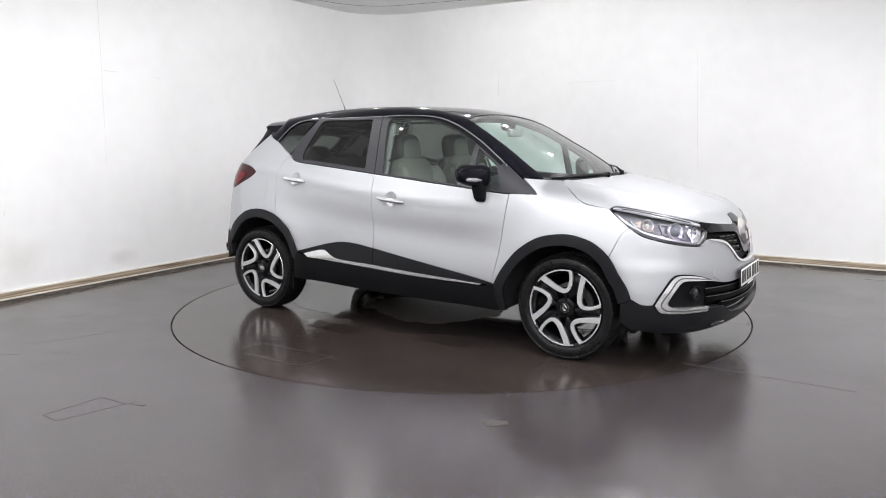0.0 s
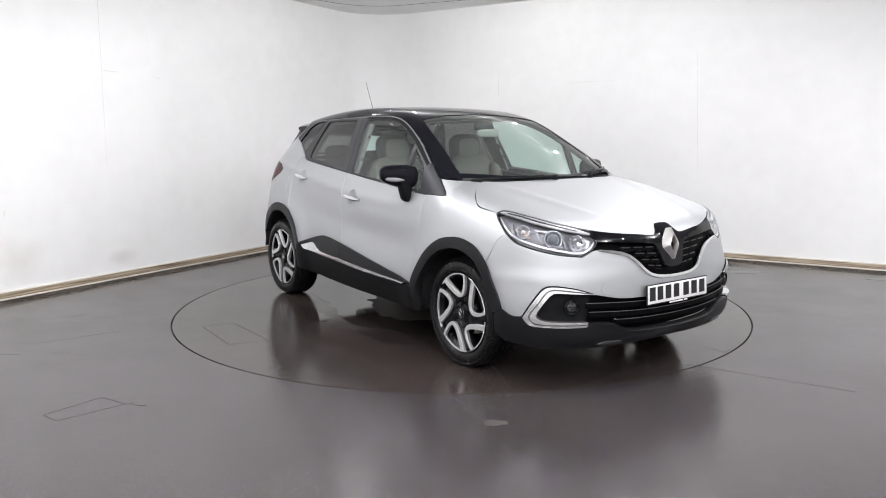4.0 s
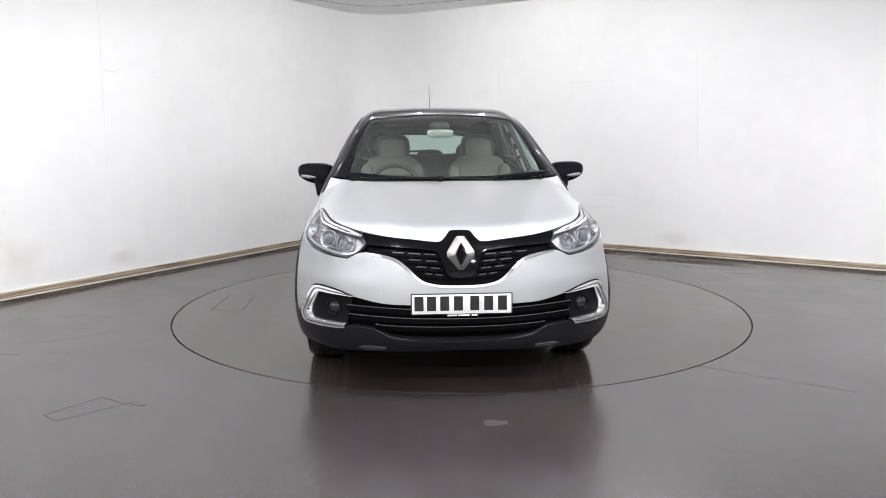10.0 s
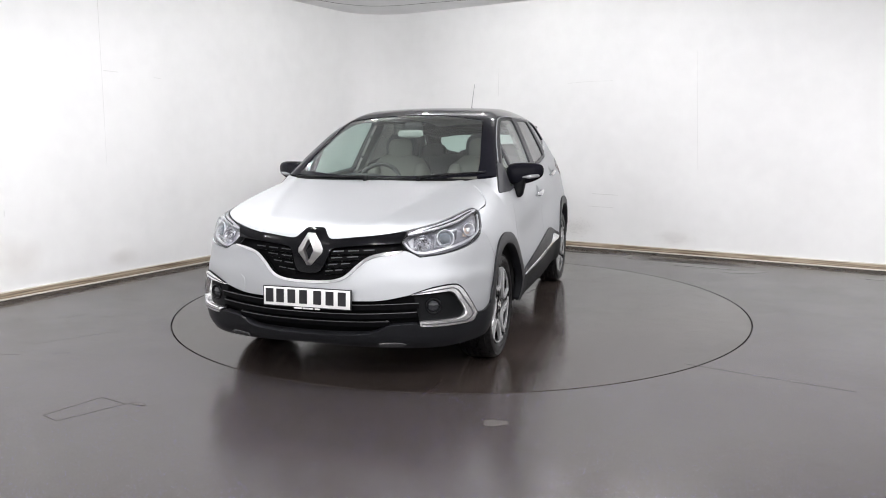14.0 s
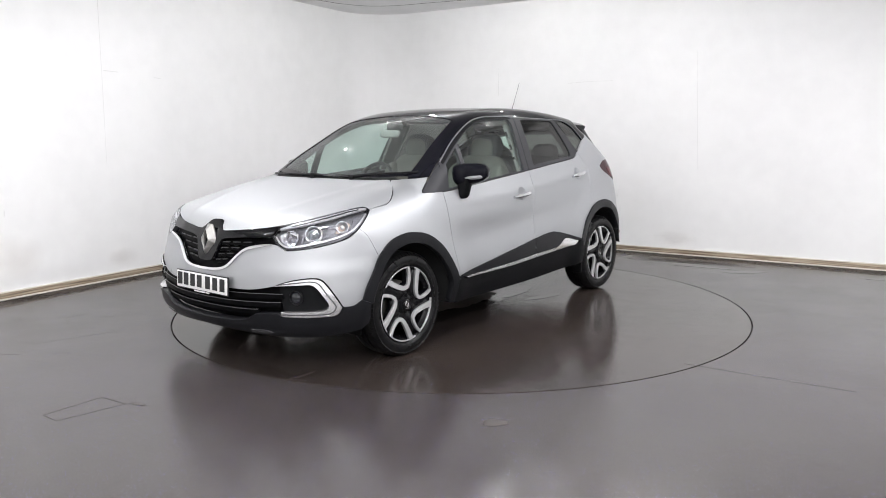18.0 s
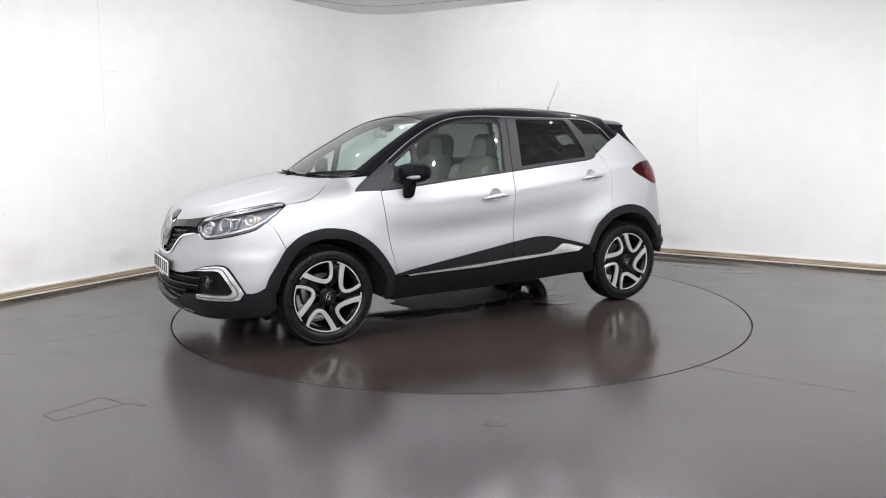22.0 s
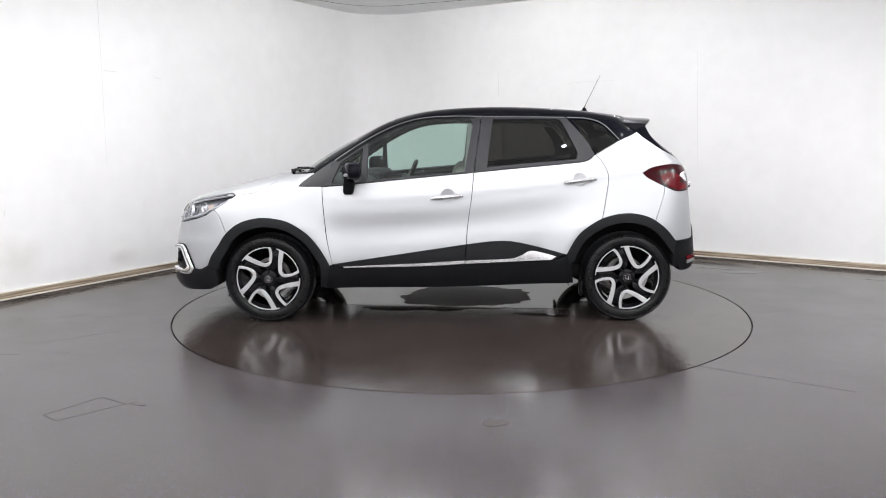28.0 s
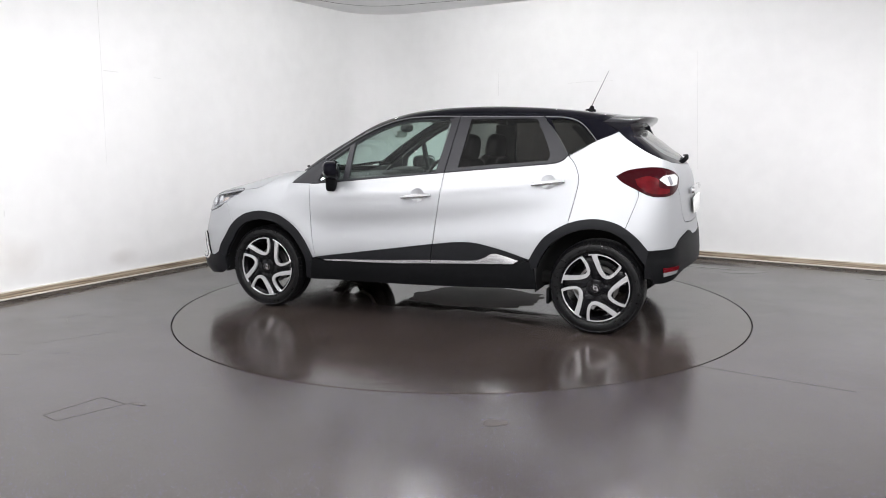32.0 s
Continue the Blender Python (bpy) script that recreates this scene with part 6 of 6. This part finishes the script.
def door_handle(a0, z0, a1, z1, s, par):
    n = 13
    bm = bmesh.new()
    rows = []
    for i in range(n):
        u = i / (n - 1)
        lift = 0.036 * math.sin(math.pi * min(max(u, 0.02), 0.98)) ** 0.35
        p, nn = flat([(a0 + (a1 - a0) * u, z0 + (z1 - z0) * u)], 0.0)
        p, nn = p[0], nn[0]
        c = p + nn * (lift - 0.004)
        h = 0.0165 * (1.0 if 0.1 < u < 0.9 else 0.65)
        rows.append([bm.verts.new(((c + nn * 0.011 * math.sin(t) + np.array((0, 0, h * math.cos(t)))) * (1, s, 1)).tolist()) for t in [2 * math.pi * k / 12 for k in range(12)]])
    for p, q in zip(rows, rows[1:]):
        for k in range(12):
            bm.faces.new((p[k], p[(k + 1) % 12], q[(k + 1) % 12], q[k]))
    bm.faces.new(rows[0])
    bm.faces.new(rows[-1])
    bmesh.ops.recalc_face_normals(bm, faces=bm.faces)
    part("door_handle", bm, HANDLE, par, "silver pull handle")


def handle_cup(a, z, s, par):
    """A scooped cup behind a door handle."""
    verts, faces, n, k = [], [], 28, 6
    for j in range(k + 1):
        r = j / k
        q = [(a + 0.052 * r * math.cos(2 * math.pi * i / n), z + 0.050 * r * math.sin(2 * math.pi * i / n)) for i in range(n)]
        p, nn = flat(q, 0.0)
        verts += [tuple((v + m * (0.0012 - 0.020 * (1 - r * r))) * (1, s, 1)) for v, m in zip(p, nn)]
    for j in range(k):
        for i in range(n):
            i2 = (i + 1) % n
            faces.append((j * n + i, j * n + i2, (j + 1) * n + i2, (j + 1) * n + i))
    mesh_object("handle_cup", verts, faces, None, SILVER, par)


HANDLE = material("handle_silver", (0.62, 0.63, 0.64), 0.2, 0.8, 1.0)
for s, (df, dr) in zip((1, -1), DOORS):
    door_mirror(s)
    door_handle(0.118, 0.905, -0.115, 0.925, s, df)
    door_handle(-0.842, 1.010, -1.072, 1.033, s, dr)
    handle_cup(-0.005, 0.925, s, df)
    handle_cup(-0.955, 1.032, s, dr)


def topside():
    for pts, blade in ((((1.245, -0.05, 1.088), (1.21, -0.20, 1.086), (1.175, -0.36, 1.084), (1.15, -0.45, 1.082)), [(1.215, 0.02, 1.087), (1.19, -0.30, 1.085), (1.10, -0.62, 1.082)]),
                       (((1.215, 0.30, 1.086), (1.18, 0.36, 1.096), (1.13, 0.45, 1.106), (1.09, 0.53, 1.112)), [(1.17, 0.38, 1.095), (1.09, 0.54, 1.112), (0.985, 0.68, 1.120)])):
        bm = bmesh.new()
        rod(bm, pts, [0.013, 0.010, 0.008, 0.005], 8)
        w = part("wiper", bm, PLASTIC, CAR, "black windscreen wiper")
        bm = bmesh.new()
        rod(bm, blade, 0.006, 8)
        part("wiper_blade", bm, RUBBER, w)
        bm = bmesh.new()
        rod(bm, [(pts[0][0], pts[0][1], pts[0][2] - 0.03), (pts[0][0], pts[0][1], pts[0][2] + 0.012)], 0.016, 12)
        part("wiper_pivot", bm, PLASTIC, w)
    bm = bmesh.new()
    rows = []
    for y in [0.68 * (k / 12 - 1) for k in range(25)]:
        x = 1.255 - 0.21 * abs(y) ** 1.8
        rows.append([bm.verts.new(v) for v in ((x + 0.03, y, 1.045 - 0.04 * y * y), (x - 0.03, y, 1.062 - 0.04 * y * y), (x - 0.12, y, 1.085 - 0.03 * y * y))])
    for p, r in zip(rows, rows[1:]):
        for k in range(2):
            bm.faces.new((p[k], r[k], r[k + 1], p[k + 1]))
    part("cowl", bm, PLASTIC, CAR, "black plastic cowl")
    aerial = new("aerial")
    aerial.parent = CAR
    aerial.matrix_basis = pose(-1.085, 0, 1.525)
    tagged(aerial, "thin black roof aerial")
    bm = bmesh.new()
    blob(bm, (0.0, 0, 0.008), (0.042, 0.020, 0.016), 0.9)
    blob(bm, (-0.008, 0, 0.024), (0.018, 0.010, 0.022), 0.9, (0, -20, 0))
    part("aerial_base", bm, PLASTIC, aerial)
    bm = bmesh.new()
    rod(bm, [(0.0, 0, 0.02), (-0.025, 0, 0.08), (-0.130, 0, 0.297)], [0.007, 0.0028, 0.0018], 8)
    part("aerial_rod", bm, EDGE_TRIM, aerial, "thin grey whip")
    # roof spoiler
    bm = bmesh.new()
    rows = []
    for k in range(31):
        y = -0.545 + 1.09 * k / 30
        e = abs(y) / 0.545
        fall, pull = 0.012 * e ** 2 + 0.036 * e ** 6, 0.105 * e ** 2.8
        thin = 1 - 0.35 * e ** 6
        prof = [(-1.36, 1.493), (-1.45, 1.486), (-1.53, 1.482), (-1.562, 1.478), (-1.572, 1.469), (-1.562, 1.442), (-1.53, 1.414), (-1.46, 1.400), (-1.38, 1.43)]
        rows.append([bm.verts.new((x + pull, y, 1.482 + (z - 1.482) * thin - fall)) for x, z in prof])
    for p, q in zip(rows, rows[1:]):
        for i in range(len(p)):
            j = (i + 1) % len(p)
            bm.faces.new((p[i], q[i], q[j], p[j]))
    bm.faces.new(rows[0])
    bm.faces.new(list(reversed(rows[-1])))
    bmesh.ops.recalc_face_normals(bm, faces=bm.faces)
    spoiler = part("spoiler", bm, BLACK, CAR, "glossy black roof spoiler")
    # fins from the spoiler's ends down beside the rear window
    edge = [(-1.478, 1.380), (-1.510, 1.350), (-1.541, 1.323), (-1.592, 1.282), (-1.640, 1.245), (-1.691, 1.215)]
    skin, out = wrap(edge)
    for s in (1, -1):
        bm = bmesh.new()
        rows = []
        for i, (p, n) in enumerate(zip(skin, out)):
            d = 0.075 * (1 - i / 5) ** 1.3
            back = Vector((p[0] - d, p[1] - 0.012 - 0.25 * d, p[2] + 0.55 * d))
            a, nn = Vector(p), Vector(n)
            ring = (a + nn * 0.001, a.lerp(back, 0.5) + nn * (0.004 + 0.1 * d), back + nn * 0.003, back - nn * 0.014, a - nn * 0.02)
            rows.append([bm.verts.new((v.x, v.y * s, v.z)) for v in ring])
        for p, q in zip(rows, rows[1:]):
            for i in range(5):
                bm.faces.new((p[i], q[i], q[(i + 1) % 5], p[(i + 1) % 5]))
        bm.faces.new(rows[0])
        bm.faces.new(list(reversed(rows[-1])))
        bmesh.ops.recalc_face_normals(bm, faces=bm.faces)
        part("spoiler_fin", bm, BLACK, spoiler, "glossy black side fin")
    bm = bmesh.new()
    rod(bm, [(-1.765, 0.02, 1.150), (-1.80, 0.02, 1.182), (-1.800, 0.0, 1.196), (-1.755, -0.30, 1.192)], [0.018, 0.016, 0.012, 0.007], 10)
    part("rear_wiper", bm, PLASTIC, CAR, "black rear wiper")
    bm = bmesh.new()
    bevel_box(bm, (0.012, 0.524, 0.111), (-1.882, 0, 0.86), 0.003, turn=(0, 4, 0))
    part("rear_plate", bm, PLATE, CAR, "blank rear number plate")
    bm = bmesh.new()
    bevel_box(bm, (0.035, 0.60, 0.045), (-1.868, 0, 0.965), 0.012)
    part("tailgate_grip", bm, CHROME, CAR, "chrome tailgate grip")


topside()


# ---- the cabin ----
def cabin():
    def seat(x, y, name="front_seat"):
        base = new(name)
        base.parent = CAR
        base.matrix_basis = pose(x, y, 0)
        tagged(base, "cream and dark fabric car seat")
        bm = bmesh.new()
        blob(bm, (0.05, 0, 0.62), (0.27, 0.25, 0.10), 0.5)
        part("seat_cushion", bm, CREAM, base)
        bm = bmesh.new()
        blob(bm, (-0.25, 0, 0.90), (0.085, 0.235, 0.30), 0.5, (0, -14, 0))
        part("seat_back", bm, CREAM, base)
        for s in (1, -1):
            bm = bmesh.new()
            blob(bm, (-0.20, s * 0.20, 0.88), (0.10, 0.06, 0.25), 0.6, (0, -14, 0))
            part("seat_bolster", bm, CREAM, base, "cream seat bolster")
            bm = bmesh.new()
            rod(bm, [(-0.315, s * 0.06, 1.14), (-0.33, s * 0.06, 1.24)], 0.008, 8)
            part("headrest_post", bm, CHROME, base)
        bm = bmesh.new()
        blob(bm, (-0.294, 0, 1.244), (0.026, 0.106, 0.088), 0.65, (0, -8, 0))
        part("headrest", bm, CREAM, base, "cream headrest front")
        bm = bmesh.new()
        blob(bm, (-0.345, 0, 1.252), (0.070, 0.140, 0.112), 0.65, (0, -8, 0))
        part("headrest_back", bm, TRIM, base, "dark headrest back")
        bm = bmesh.new()
        blob(bm, (-0.30, 0, 0.88), (0.07, 0.245, 0.31), 0.5, (0, -14, 0))
        part("seat_shell", bm, TRIM, base, "dark seat back")
    for y in (0.345, -0.345):
        seat(0.12, y)
    bench = new("rear_bench")
    bench.parent = CAR
    tagged(bench, "cream and dark rear bench seat")
    bm = bmesh.new()
    blob(bm, (-0.72, 0, 0.64), (0.26, 0.62, 0.10), 0.4)
    part("seat_cushion", bm, CREAM, bench)
    bm = bmesh.new()
    blob(bm, (-1.02, 0, 0.90), (0.08, 0.62, 0.28), 0.4, (0, -16, 0))
    part("seat_back", bm, TRIM, bench)
    for y in (0.36, 0.0, -0.36):
        bm = bmesh.new()
        blob(bm, (-1.09, y, 1.19 if y else 1.14), (0.05, 0.12, 0.085), 0.6)
        part("headrest", bm, TRIM, bench, "dark headrest")
    bm = bmesh.new()
    blob(bm, (0.83, 0, 0.895), (0.27, 0.69, 0.150), 0.45)
    blob(bm, (0.62, -0.345, 1.025), (0.12, 0.19, 0.055), 0.6)
    blob(bm, (0.60, 0.0, 0.96), (0.06, 0.13, 0.10), 0.5)
    part("dashboard", bm, TRIM, CAR, "dark grey dashboard")
    bm = bmesh.new()
    bevel_box(bm, (0.55, 0.20, 0.28), (0.30, 0, 0.56), 0.04)
    part("centre_console", bm, TRIM, CAR)
    wheel = new("steering_wheel")
    wheel.parent = CAR
    wheel.matrix_basis = pose(0.36, -0.33, 0.965, 0, -24, 0)
    tagged(wheel, "dark leather steering wheel")
    bm = bmesh.new()
    rod(bm, [(0, 0.185 * math.cos(2 * math.pi * i / 40), 0.185 * math.sin(2 * math.pi * i / 40)) for i in range(41)], 0.016, 10)
    part("steering_rim", bm, LEATHER, wheel)
    bm = bmesh.new()
    blob(bm, (0.03, 0, -0.01), (0.035, 0.075, 0.065), 0.6)
    for a in (0, 180, 270):
        rod(bm, [(0.03, 0.05 * math.cos(radians(a)), 0.05 * math.sin(radians(a))), (0.0, 0.18 * math.cos(radians(a)), 0.18 * math.sin(radians(a)))], 0.016, 8)
    part("steering_boss", bm, TRIM, wheel)
    mirror = new("rear_view_mirror")
    mirror.parent = CAR
    mirror.matrix_basis = pose(0.50, -0.005, 1.365)
    tagged(mirror, "rear-view mirror on the windscreen")
    bm = bmesh.new()
    blob(bm, (0.012, 0, 0.0), (0.020, 0.096, 0.029), 0.5)
    part("mirror_case", bm, MIRROR_CASE, mirror, "pale mirror case")
    bm = bmesh.new()
    blob(bm, (-0.045, 0, 0.050), (0.045, 0.072, 0.036), 0.8)
    part("sensor_pod", bm, TRIM, mirror)
    q = [(0.36, 0.80, 1), (0.2, 0.76), (-0.3, 0.75), (-1.0, 0.75), (-1.36, 0.78, 1)]
    loop = q + [(p[0], 0.7 * math.pi - p[1], *p[2:]) for p in reversed(q)]
    panel("headlining", loop, LINING, CAR, "grey headlining", chart="roll", off=-0.035, thick=0, step=0.06)
    for s in (1, -1):
        panel("pillar_trim", [(-0.155, 1.46, 1), (-0.33, 1.46, 1), (-0.27, 1.10, 1), (-0.12, 1.08, 1)], CREAM_DARK, CAR, side=s, off=-0.04, thick=0.02)
        panel("pillar_trim", [(-0.82, 1.45, 1), (-0.90, 1.45), (-1.02, 1.30), (-1.09, 1.20, 1), (-0.95, 1.17, 1), (-0.96, 1.25)], TRIM, CAR, side=s, off=-0.04, thick=0.02)


LEATHER = material("dark_leather", (0.03, 0.03, 0.03), 0.4, bump=0.2, bump_scale=300)
MIRROR_CASE = material("pale_mirror", (0.40, 0.42, 0.40), 0.2, 0.3)
LINING = material("headlining", (0.17, 0.167, 0.158), 0.8, vary=0.1, scale=20)
CREAM_DARK = material("pillar_trim", (0.20, 0.20, 0.19), 0.6)
cabin()




def motions():
    """The car and the turntable turn together; the car stands a little off the centre."""
    rows_table, rows_car = [], []
    for t, a in TURN:
        m = pose(0, 0, 0, 0, 0, a - 90)
        rows_table.append((t, m))
        rows_car.append((t, m @ pose(0.0846, -0.1826, 0)))
    walk(TABLE, rows_table)
    walk(CAR, rows_car)


motions()
